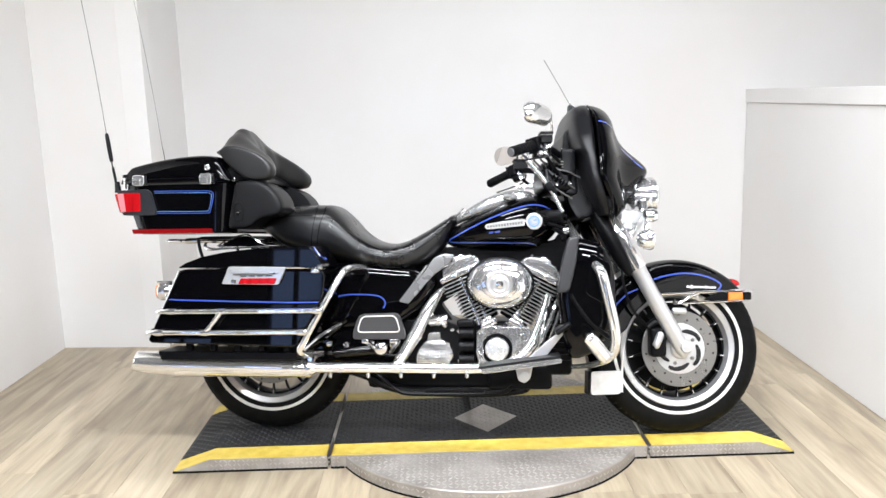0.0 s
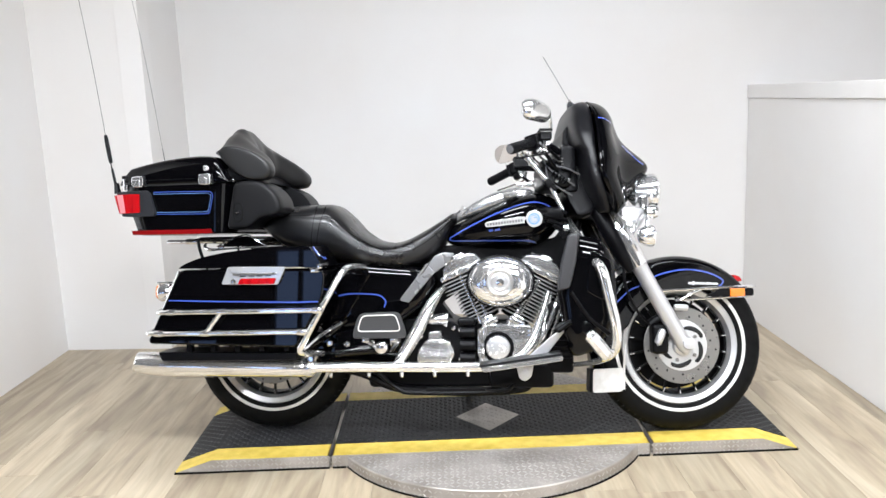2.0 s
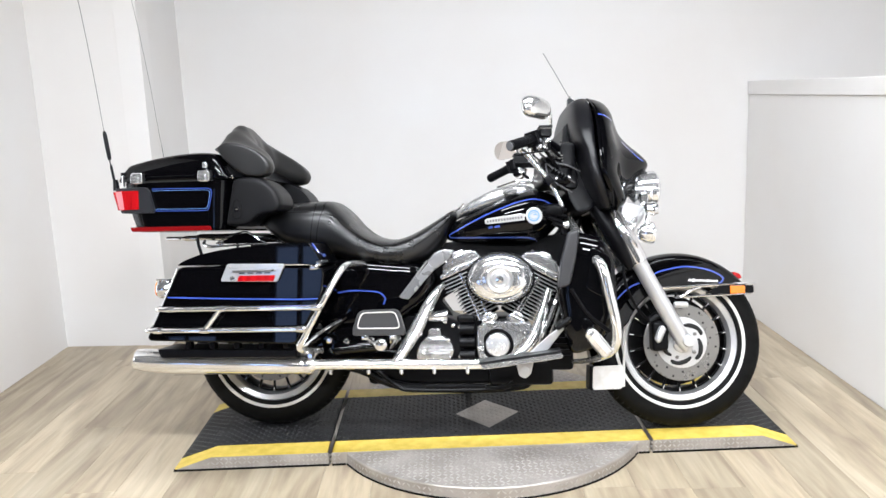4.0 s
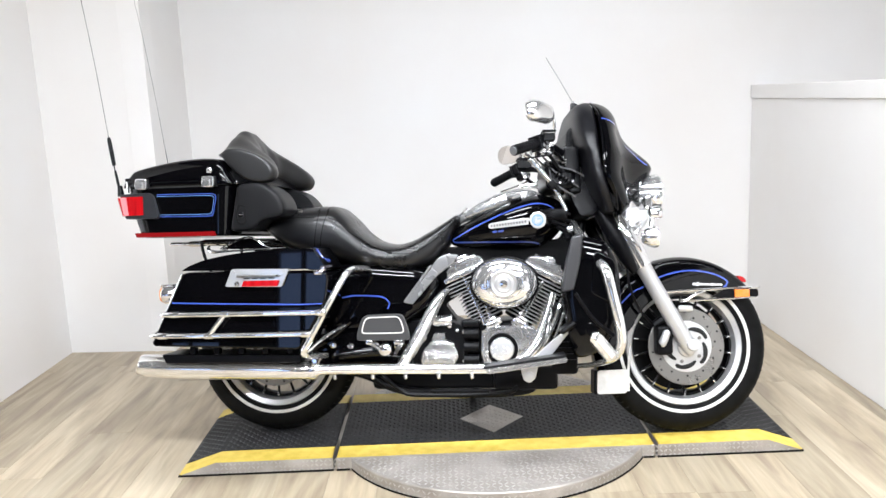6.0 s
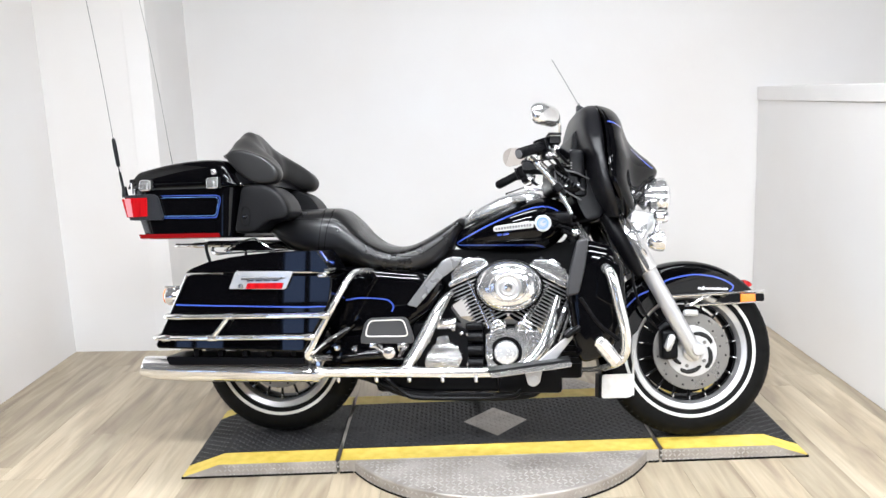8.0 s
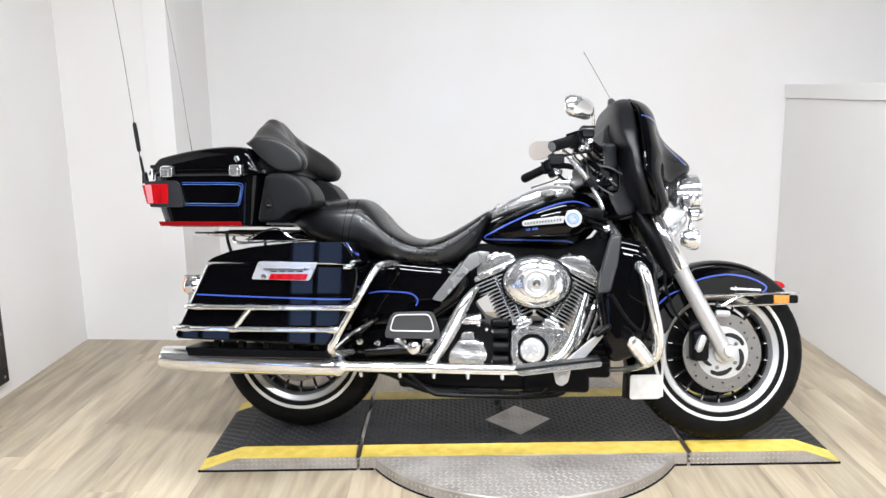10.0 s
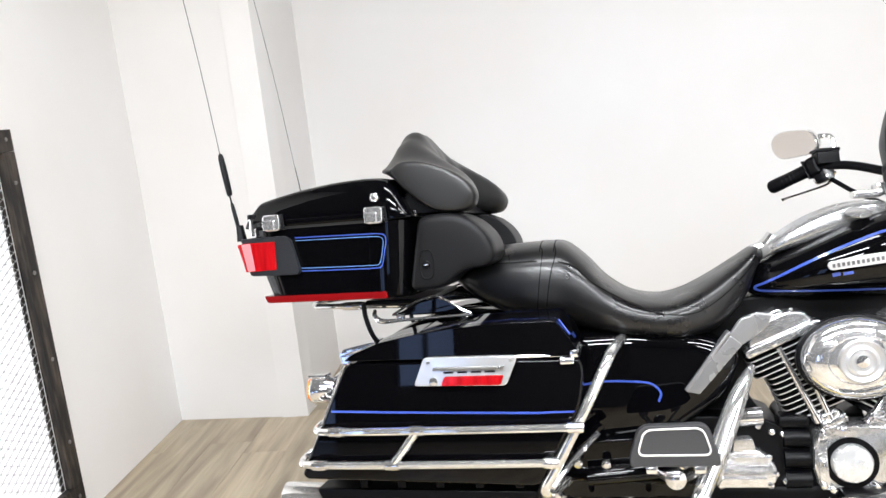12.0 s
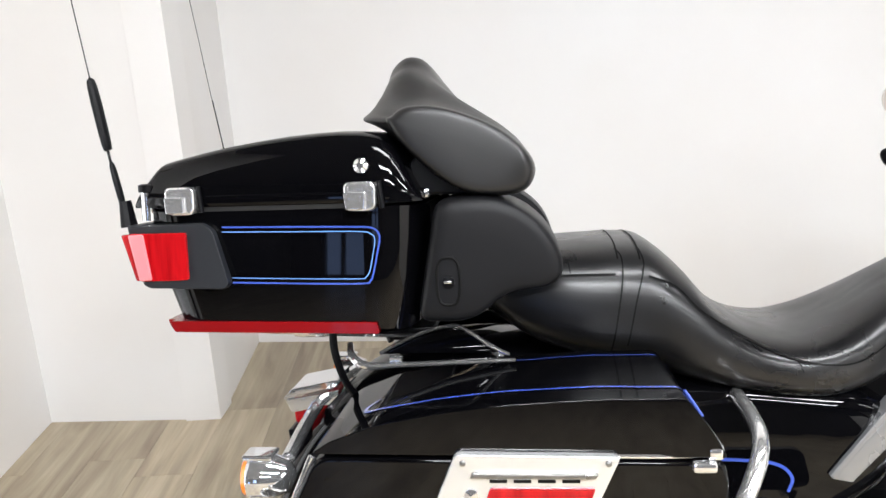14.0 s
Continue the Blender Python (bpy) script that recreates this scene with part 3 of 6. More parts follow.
lug_field("mat_lug", LUG, "raised rubber lugs of the mat", in_mat, flat(-0.975, YF + EDGE + 0.008, DZ + 0.003), 109, 24, STEP)
lug_field("diamond_lug", TREAD, "raised lugs of the bare diamond", in_diamond, flat(TC.x - 0.13, TC.y - 0.15, DZ + 0.0045), 15, 17, STEP, 0.001)
for x0, x1 in ((SEAMS[0] + 0.004, SEAMS[0] + 0.146), (SEAMS[3] - 0.004, SEAMS[3] - 0.136)):
    lug_field("ramp_lug", LUG, "raised rubber lugs on the mat's sloping end", lambda u, v: 0.008 < u < 0.145, ramp(x0, x1, 1 if x1 > x0 else -1), 8, 24, STEP)
side = lambda u, v: (V(-1.1 + u, YF - 0.0145, 0.009 + v), X, Z, -Y)
lug_field("side_lug", SHINE, "raised lugs on the side plates", lambda u, v: v < 0.04 and 0.03 < u < 2.27 and v + 0.018 < 0.34 * min(u + 0.033, 2.295 - u) and not 0.6 < u < 1.68, side, 138, 3, 0.0168, 0.0013, 1.12)


def rim_place(u, v):
    a = u / TR
    out = V(math.sin(a), -math.cos(a), 0)
    return V(TC.x, TC.y, 0) + out * (TR + 0.0003) + V(0, 0, 0.009 + v), V(math.cos(a), math.sin(a), 0), Z, out


lug_field("rim_lug", SHINE, "raised lugs round the disc's edge", lambda u, v: v < 0.035, rim_place, 194, 2, 0.02, 0.0014, 0.98)


# ---- the motorcycle: x ahead, y to its left, z up from between the tyres' contacts ----
bike = tagged(new("touring_motorcycle"), "black and chrome touring motorcycle leaning on its stand, with blue pinstripes", "motorcycle")
bike.matrix_world = Matrix.Translation((0, -0.081, DZ + 0.003)) @ pose(0, 0, 0, 0, 0, -5.8) @ pose(0, 0, 0, -10)
AXIS = V(-math.sin(radians(28)), 0, math.cos(radians(28)))
STEER = Matrix.Translation((0.47, 0, 0.85)) @ Matrix.Rotation(radians(8.5), 4, AXIS) @ Matrix.Translation((-0.47, 0, -0.85))
WR = 0.325
REAR, AHEAD = V(-0.798, 0, WR), V(0.783, 0, WR - 0.007)


def steer(bm):
    """Turned with the fork, then sheared so the bars and fairing fit the camera's view."""
    for v in bm.verts:
        h = max(0.0, v.co.z - 0.75)
        v.co += V(0.04 * h, 0.25 * h, 0.042 * h)
    return moved(bm, STEER)


def narrow(bm):
    """The bars' controls, drawn in towards the middle."""
    for v in bm.verts:
        v.co.y *= 0.88
    return steer(bm)


def same(bm):
    return bm


def wheel(name, centre, how, width, label):
    at = Matrix.Translation(centre)
    hub = part(name, how(moved(lathe([(0.035, -0.075), (0.035, -0.05), (0.05, -0.045), (0.05, 0.045), (0.035, 0.05), (0.035, 0.075)], (0, 0, 0), (0, 1, 0), 32), at)), CASE, bike, label)
    w = width / 2
    tyre = [(0.207, -w * 0.62), (0.212, -w * 0.78), (0.235, -w * 0.94), (0.262, -w), (0.285, -w * 0.97), (0.303, -w * 0.84), (0.316, -w * 0.58), (0.323, -w * 0.3), (WR, 0)]
    tyre = tyre + [(r, -h) for r, h in tyre[-2::-1]]
    part("tyre", how(moved(lathe(tyre, (0, 0, 0), (0, 1, 0), 96, closed=True), at)), RUBBER, hub, "black tyre with a tread of cross grooves")
    # Thin dark bars on the surface paint the grooves' shade.
    lines = []
    for k in range(72):
        a = 2 * math.pi * k / 72
        for s in (1, -1):
            bm = box((0, 0, 0), (0.0035, w * 0.46, 0.003))
            bm.transform(Matrix.Translation((0, s * w * 0.46, 0.3185)) @ Matrix.Rotation(-s * 0.36, 4, "X"))
            bm.transform(Matrix.Rotation(a + s * 0.02, 4, "Y"))
            lines.append(bm)
    tagged(part("tread_groove", how(moved(fuse(*lines), at)), DARK, hub), kind="stuff")
    for s in (-1, 1):
        ring = [(0.238, s * (w * 0.94)), (0.243, s * (w * 0.965 + 0.0016)), (0.248, s * (w * 0.98 + 0.0016)), (0.251, s * (w * 0.985)), (0.250, s * (w - 0.006)), (0.240, s * (w * 0.88))]
        part("whitewall", how(moved(lathe(ring, (0, 0, 0), (0, 1, 0), 96, closed=True), at)), WHITEWALL, hub, "thin white sidewall ring")
    rim = [(0.205, -w * 0.72), (0.216, -w * 0.80), (0.222, -w * 0.88), (0.218, -w * 0.93), (0.200, -w * 0.84), (0.192, -w * 0.55), (0.188, 0)]
    rim = rim + [(r, -h) for r, h in rim[-2::-1]] + [(0.2, w * 0.3), (0.2, -w * 0.3)]
    part("rim", how(moved(lathe(rim, (0, 0, 0), (0, 1, 0), 96, closed=True), at)), ALLOY, hub, "polished aluminium rim lip")
    part("rim_well", how(moved(lathe([(0.19, -w * 0.5), (0.19, w * 0.5), (0.182, w * 0.5), (0.178, 0), (0.182, -w * 0.5)], (0, 0, 0), (0, 1, 0), 64, closed=True), at)), CASE, hub)
    for k in range(18):
        turn = at @ Matrix.Rotation(2 * math.pi * k / 18, 4, "Y")
        part("spoke", how(moved(tube([(0, -0.03, 0.045), (0, -0.034, 0.12), (0, -0.036, 0.186)], [0.007, 0.0045, 0.006], 6, 2), turn)), CASE, hub)
        part("spoke_tip", how(moved(box((0, -0.042, 0.181), (0.004, 0.008, 0.018), 0.001, 1), turn)), CHROME, hub)
    return hub


def brake_disc(hub, centre, how, y, outer):
    """A floating disc: a ring on a carrier; drill holes and long curved slots are dark inlays painting their shade."""
    at = Matrix.Translation(centre)
    ring = lathe([(outer * 0.66, y - 0.003), (outer * 0.985, y - 0.003), (outer, y - 0.0018), (outer, y + 0.0025), (outer * 0.66, y + 0.0025)], (0, 0, 0), (0, 1, 0), 72, closed=True)
    disc = part("brake_disc", how(moved(ring, at)), STEEL, hub, "drilled steel brake disc")
    carrier = lathe([(0.02, y - 0.010), (outer * 0.30, y - 0.010), (outer * 0.36, y - 0.005), (outer * 0.64, y - 0.005), (outer * 0.665, y - 0.003), (outer * 0.66, y + 0.002), (0.02, y + 0.002)], (0, 0, 0), (0, 1, 0), 56, closed=True)
    part("disc_carrier", how(moved(carrier, at)), ALLOY, disc, "satin disc carrier")
    for k in range(5):
        turn = at @ Matrix.Rotation(2 * math.pi * k / 5, 4, "Y")
        arc = [(outer * (0.44 + 0.15 * u) * math.sin(0.1 + 1.05 * u), y - 0.0072, outer * (0.44 + 0.15 * u) * math.cos(0.1 + 1.05 * u)) for u in (0, 0.25, 0.5, 0.75, 1)]
        part("slot", how(moved(tube(arc, [0.004, 0.0075, 0.0085, 0.0075, 0.004], 8, 3, 0.35), turn)), DARK, disc)
        part("slot", how(moved(tube([(-outer * 0.16, y - 0.0072, outer * 0.52), (-outer * 0.02, y - 0.0072, outer * 0.56)], 0.0055, 8, 1, 0.4), turn)), DARK, disc)
        part("carrier_bolt", how(moved(lathe([(0.007, 0.003), (0.007, -0.004), (0.001, -0.005)], (outer * 0.34, y - 0.006, outer * 0.22), (0, 1, 0), 8), turn)), STEEL, disc)
    holes = [moved(lathe([(0.0042, y - 0.0036), (0.0042, y - 0.001), (0.001, y - 0.001)], (0, 0, outer * (0.76 if k % 2 else 0.9)), (0, 1, 0), 8), Matrix.Rotation(2 * math.pi * k / 22, 4, "Y")) for k in range(22)]
    tagged(part("drill_hole", how(moved(fuse(*holes), at)), DARK, disc), kind="stuff")
    part("hub_cap", how(moved(lathe([(0.040, y - 0.008), (0.036, y - 0.022), (0.024, y - 0.03), (0.001, y - 0.032)], (0, 0, 0), (0, 1, 0), 24), at)), ALLOY, hub)


front = wheel("front_wheel", AHEAD, steer, 0.13, "front wheel with thin whitewall and black cast centre")
brake_disc(front, AHEAD, steer, -0.082, 0.144)
part("brake_disc", steer(moved(lathe([(0.07, 0.08), (0.144, 0.08), (0.144, 0.085), (0.07, 0.085)], (0, 0, 0), (0, 1, 0), 64, closed=True), Matrix.Translation(AHEAD))), STEEL, front)
part("hub_shell", steer(moved(lathe([(0.05, 0.0), (0.12, 0.03), (0.15, 0.05), (0.148, 0.056), (0.05, 0.06)], (0, 0, 0), (0, 1, 0), 48, closed=True), Matrix.Translation(AHEAD))), CASE, front)
# Added ring: darkens the gaps between spokes, where far-side parts would show dark.
part("backing_ring", steer(moved(lathe([(0.12, 0.022), (0.172, 0.026), (0.172, 0.034), (0.12, 0.034)], (0, 0, 0), (0, 1, 0), 56, closed=True), Matrix.Translation(AHEAD))), CASE, front, "black ring added to darken the view through the spokes")
rear = wheel("rear_wheel", REAR, same, 0.135, "rear wheel with thin whitewall and black cast centre")
brake_disc(rear, REAR, same, -0.075, 0.14)


# fork
def leg(y):
    d = (V(0.452, 0, 0.945) - V(0.775, 0, 0.34)).normalized()
    foot = V(0.775, y, 0.328)
    return foot, d


fork = part("fork", steer(fuse(*[moved(tube([V(0.47, 0, 0.90) - AXIS * 0.0 + V(0, y, 0), V(0.64, y, 0.60)], 0.022, 14, 1), Matrix()) for y in (-0.125, 0.125)])), BRIGHT, bike, "telescopic front fork")
for y in (-0.125, 0.125):
    foot, d = leg(y)
    part("fork_slider", steer(fuse(tube([foot - d * 0.035, foot + d * 0.02, foot + d * 0.30, foot + d * 0.335], [0.020, 0.029, 0.029, 0.033], 20, 3), lathe([(0.001, -0.034), (0.021, -0.032), (0.025, -0.02), (0.025, 0.02), (0.001, 0.022)], foot + V(0.012, 0, 0.0), (0, 1, 0), 24))), ALLOY, fork, "satin aluminium fork slider")
    part("fork_cover", steer(tube([foot + d * 0.335, foot + d * 0.345, foot + d * 0.47, foot + d * 0.56], [0.034, 0.037, 0.037, 0.032], 20, 3)), CHROME, fork, "chrome fork cover")
    part("fork_shroud", steer(tube([V(0.418, y * 1.12, 0.935), V(0.455, y * 1.12, 0.855), V(0.55, y * 1.12, 0.665), V(0.585, y * 1.12, 0.60)], [0.028, 0.032, 0.028, 0.014], 14, 5)), SATIN, fork, "matt black fork shroud")
part("nacelle", steer(fuse(prism([(0.462, 0.905), (0.50, 0.915), (0.56, 0.85), (0.648, 0.832), (0.655, 0.80), (0.60, 0.73), (0.565, 0.69), (0.545, 0.70)], -0.125, 0.125, 0.012), prism([(0.56, 0.845), (0.65, 0.828), (0.60, 0.76), (0.55, 0.78)], -0.135, -0.12, 0.008))), CONSOLE, fork, "satin chrome fork nacelle")
part("caliper", steer(fuse(box((0.69, -0.105, 0.345), (0.06, 0.06, 0.11), 0.014, 3), tube([(0.66, -0.10, 0.40), (0.69, -0.105, 0.42), (0.73, -0.11, 0.41)], 0.016, 10))), CASE, fork, "black brake caliper")
part("caliper_piston", steer(tube([(0.672, -0.140, 0.328), (0.676, -0.141, 0.333), (0.694, -0.141, 0.375), (0.697, -0.140, 0.381)], [0.006, 0.014, 0.014, 0.006], 14, 2)), ALLOY, fork)
part("caliper_pin", steer(tube([(0.745, -0.13, 0.462), (0.75, -0.13, 0.462), (0.79, -0.13, 0.460), (0.796, -0.13, 0.460)], [0.006, 0.012, 0.012, 0.006], 14, 2)), ALLOY, fork)
part("brake_hose", steer(tube([(0.66, -0.10, 0.40), (0.60, -0.13, 0.46), (0.56, -0.14, 0.56), (0.55, -0.14, 0.70), (0.50, -0.12, 0.86)], 0.0055, 8)), SATIN, fork)


# front fender
def fender(centre, r, hw, a0, a1, edge, n=40, m=9):
    """A fender bowed over a wheel between two angles from straight ahead."""
    rings = []
    for i in range(n + 1):
        a = radians(a0 + (a1 - a0) * i / n)
        e = edge(a)
        line = [(e, hw), (e + (r - 0.03 - e) * 0.5, hw * 1.02), (r - 0.03, hw)] + [(r - 0.03 + 0.03 * math.sin(q), hw * math.cos(q) ** 0.8) for q in (math.pi / 2 * k / m for k in range(1, m + 1))]
        full = line + [(x, -y) for x, y in line[-2::-1]]
        outer = [centre + V(math.cos(a) * q, y, math.sin(a) * q) for q, y in full]
        inner = [centre + V(math.cos(a) * (q - 0.004), y * 0.95, math.sin(a) * (q - 0.004)) for q, y in full[::-1]]
        rings.append(outer + inner)
    return loft(rings)


def skirt(a):
    """The valance's lower edge: deep behind the fork, rising ahead of it."""
    if a > radians(90):
        return 0.218 + 0.087 * max(0.0, min(1.0, (a - radians(160)) / radians(28)))
    return max(0.215, min(0.322, 0.208 / max(math.sin(a), 0.2)))


guard = part("front_fender", steer(fender(AHEAD, 0.340, 0.086, 38, 204, skirt)), PAINT, bike, "black front fender with a blue pinstripe")
part("pinstripe", stripe(guard, [(0.67, 0.557), (0.70, 0.585), (0.75, 0.60), (0.81, 0.608), (0.87, 0.602), (0.92, 0.587), (0.955, 0.565), (0.95, 0.548), (0.94, 0.543)], 0.006), BLUE, guard)
part("pinstripe", stripe(guard, [(0.541, 0.474), (0.565, 0.503), (0.603, 0.535), (0.64, 0.551)], 0.006), BLUE, guard)
word = [(0.828, 0.013), (0.842, 0.022), (0.856, 0.012), (0.868, 0.012), (0.88, 0.012), (0.896, 0.016), (0.908, 0.011), (0.919, 0.012), (0.93, 0.011)]
part("script_badge", fuse(*[stripe(guard, [(x, 0.557 - h * 0.32 - (x - 0.83) * 0.05), (x + 0.004, 0.557 + h * 0.32 - (x - 0.83) * 0.05)], 0.009, 2, 0.0025) for x, h in word], stripe(guard, [(0.824, 0.5565), (0.933, 0.5515)], 0.006, 2, 0.003)), SILVER, guard, "silver script badge as plain bars")
part("fender_tip", steer(prism(rounded([(1.012, 0.583), (1.040, 0.574), (1.050, 0.556), (1.02, 0.552)], 0.008), -0.022, 0.022, 0.004)), RED, guard, "small red fender tip lamp")
RAILY = 0.098
part("fender_rail", steer(fuse(tube([(0.70, -RAILY, 0.524), (0.86, -RAILY - 0.004, 0.529), (1.00, -RAILY, 0.534), (1.075, -0.06, 0.536), (1.095, 0, 0.536), (1.075, 0.06, 0.536), (1.00, RAILY, 0.534), (0.70, RAILY, 0.524)], 0.0055, 8),
                               tube([(0.76, -RAILY, 0.487), (0.88, -RAILY - 0.004, 0.492), (1.00, -RAILY, 0.497), (1.06, -0.07, 0.499)], 0.0045, 8), tube([(0.78, -RAILY, 0.488), (0.83, -RAILY - 0.006, 0.517), (0.86, -RAILY, 0.528)], 0.006, 8))), CHROME, guard, "chrome fender trim rail")
part("reflector_bar", steer(prism(rounded([(0.87, 0.499), (1.055, 0.499), (1.055, 0.529), (0.93, 0.529)], 0.008), -RAILY - 0.012, -RAILY + 0.004, 0.003)), SATIN, guard)
part("side_reflector", steer(box((0.993, -RAILY - 0.011, 0.513), (0.056, 0.012, 0.030), 0.003)), AMBER, guard, "amber side reflector")
flap = fuse(prism(rounded([(0.440, 0.238), (0.556, 0.240), (0.556, 0.165), (0.542, 0.152), (0.436, 0.150)], 0.012), -0.107, -0.098, 0.003), tube([(0.553, -0.103, 0.16), (0.556, -0.103, 0.24), (0.565, -0.10, 0.33)], [0.005, 0.005, 0.003], 8, 3))
part("flap_back", steer(prism(rounded([(0.430, 0.238), (0.452, 0.238), (0.448, 0.150), (0.426, 0.150)], 0.005), -0.097, -0.03, 0.003)), CASE, guard)
# White colour stands in for bright reflections on the chrome flap.
part("fender_flap", steer(flap), WHITEWALL, guard, "chrome flap at the fender's tail, drawn white for its bright reflection")


# fairing
def batwing():
    """Upright above, with a brow over the lamp; below the brow the wings sweep back from a central bulge."""
    rows = [(0.806, 0.530, 0.514, 0.245), (0.835, 0.575, 0.508, 0.285), (0.870, 0.612, 0.492, 0.312), (0.905, 0.640, 0.472, 0.332), (0.945, 0.668, 0.456, 0.342), (0.980, 0.698, 0.452, 0.342), (1.008, 0.708, 0.452, 0.336), (1.037, 0.684, 0.454, 0.326), (1.069, 0.642, 0.456, 0.310),
            (1.105, 0.604, 0.459, 0.288), (1.150, 0.577, 0.462, 0.256), (1.191, 0.560, 0.464, 0.218), (1.225, 0.547, 0.457, 0.175), (1.248, 0.526, 0.451, 0.128), (1.260, 0.494, 0.451, 0.080)]
    front = smooth_line([(xc, xt, z) for z, xc, xt, hw in rows], 3)
    wide = smooth_line([(hw, 0, z) for z, xc, xt, hw in rows], 3)
    rings = []
    for p, q in zip(front, wide):
        hollow = max(0.0, min(1.0, (1.19 - p.z) / 0.07))
        flat = min(0.8, 0.058 / (p.x - p.y))
        outer = []
        for k in range(49):
            u = math.sin(math.pi / 2 * (k / 24 - 1))
            full = (1 - abs(u) ** 2.2) ** 0.7
            swept = flat * (1 - abs(u) ** 4.5) ** 0.55 + (1 - flat) * (0.5 * (1 - abs(u)) + 0.5 * math.exp(-(abs(u) / 0.45) ** 3))
            outer.append(V(p.y + (p.x - p.y) * (full + (swept - full) * hollow), q.x * u, p.z))
        inner = [V(c.x - 0.012, c.y * 0.965, p.z) for c in outer[::-1]]
        rings.append(outer + inner)
    return loft(rings)


def inner_fairing():
    rows = [(0.815, 0.46, 0.505, 0.235), (0.86, 0.43, 0.492, 0.285), (0.90, 0.41, 0.474, 0.315), (0.96, 0.392, 0.455, 0.332), (1.02, 0.386, 0.450, 0.318), (1.05, 0.372, 0.452, 0.308), (1.095, 0.360, 0.456, 0.292), (1.125, 0.358, 0.458, 0.270), (1.17, 0.362, 0.460, 0.236), (1.205, 0.370, 0.460, 0.202), (1.235, 0.380, 0.456, 0.160), (1.252, 0.41, 0.452, 0.118)]
    return plan([(z, a, b, w) for z, a, b, w in rows], 56, 3.4, 3)


fair = part("fairing", steer(batwing()), PAINT, bike, "black batwing fairing with a blue pinstripe")
part("inner_fairing", steer(inner_fairing()), INNER, fair, "matt black inner fairing")
part("aerial_mount", steer(prism([(0.382, 1.262), (0.395, 1.262), (0.425, 1.242), (0.425, 1.225), (0.38, 1.215)], -0.085, -0.055, 0.003)), INNER, fair)
part("instrument_hood", steer(prism(rounded([(0.345, 1.135), (0.37, 1.155), (0.42, 1.155), (0.42, 1.00), (0.365, 0.99), (0.335, 1.05)], 0.015), -0.16, 0.16, 0.015)), SATIN, fair, "black instrument hood")
# Two added masses fill the gaps between cables so they read black.
part("dash_filler", steer(prism(rounded([(0.335, 0.985), (0.42, 1.0), (0.46, 0.86), (0.44, 0.81), (0.38, 0.80), (0.345, 0.87)], 0.02), -0.19, 0.20, 0.02)), SATIN, fair, "black filler mass under the instruments")
part("control_mass", steer(fuse(box((0.305, -0.11, 0.955), (0.11, 0.24, 0.10), 0.02, 3), box((0.275, -0.17, 0.985), (0.06, 0.10, 0.05), 0.014, 2), box((0.345, -0.2, 1.01), (0.06, 0.09, 0.10), 0.018, 2))), SATIN, fair, "black filler mass where the switch cluster reads dark")
part("rim_edge", steer(tube([(0.498, -0.268, 0.82), (0.478, -0.326, 0.89), (0.448, -0.346, 0.955), (0.444, -0.342, 1.0), (0.446, -0.318, 1.06), (0.450, -0.276, 1.125), (0.452, -0.222, 1.19), (0.446, -0.14, 1.244)], 0.004, 8)), PAINT, fair)
part("pinstripe", stripe(fair, [(0.495, 1.187), (0.517, 1.183), (0.537, 1.175), (0.550, 1.167)], 0.006, 6), BLUE, fair)
part("pinstripe", stripe(fair, [(0.590, 1.091), (0.606, 1.075), (0.622, 1.060), (0.646, 1.037), (0.666, 1.022), (0.679, 1.017)], 0.006, 5), BLUE, fair)
part("aerial", steer(fuse(tube([(0.405, -0.02, 1.245), (0.402, -0.02, 1.285)], [0.008, 0.004], 8, 1), tube([(0.402, -0.02, 1.275), (0.355, -0.02, 1.365), (0.298, -0.02, 1.47)], 0.0016, 6))), STEEL, fair, "thin whip aerial")
part("headlight", steer(lathe([(0.03, -0.07), (0.055, -0.05), (0.064, -0.01), (0.068, 0.0), (0.066, 0.012), (0.069, 0.018), (0.069, 0.036), (0.063, 0.043), (0.058, 0.036)], (0.69, 0, 0.912), (1, 0, 0.02), 40)), DAPPLED, fair, "chrome headlight bucket")
part("headlight_lens", steer(lathe([(0.060, 0.0), (0.055, 0.010), (0.035, 0.018), (0.001, 0.021)], (0.726, 0, 0.912), (1, 0, 0.02), 40)), LENS, fair, "clear headlight lens")
part("lamp_bar", steer(fuse(tube([(0.655, -0.21, 0.815), (0.668, -0.1, 0.832), (0.672, 0, 0.834), (0.668, 0.1, 0.832), (0.655, 0.21, 0.815)], 0.012, 10), box((0.66, 0, 0.86), (0.03, 0.2, 0.05), 0.008))), CHROME, fork, "chrome lamp bar")
for s in (-1, 1):
    lamp = part("spot_lamp", steer(fuse(lathe([(0.006, -0.040), (0.024, -0.034), (0.036, -0.015), (0.040, 0.008), (0.038, 0.018), (0.035, 0.012)], (0.636, 0.20 * s, 0.726), (1, 0, 0), 32), tube([(0.632, 0.20 * s, 0.76), (0.64, 0.205 * s, 0.815)], 0.009, 10))), DAPPLED, fork, "chrome passing lamp")
    part("spot_lens", steer(lathe([(0.0355, 0.011), (0.025, 0.018), (0.001, 0.021)], (0.636, 0.20 * s, 0.726), (1, 0, 0), 32)), LENS, lamp)
    part("turn_signal", steer(lathe([(0.004, -0.03), (0.02, -0.022), (0.026, 0.005), (0.02, 0.02), (0.001, 0.024)], (0.650, 0.215 * s, 0.812), (1, 0, 0), 20)), CHROME, fork, "small chrome turn signal")


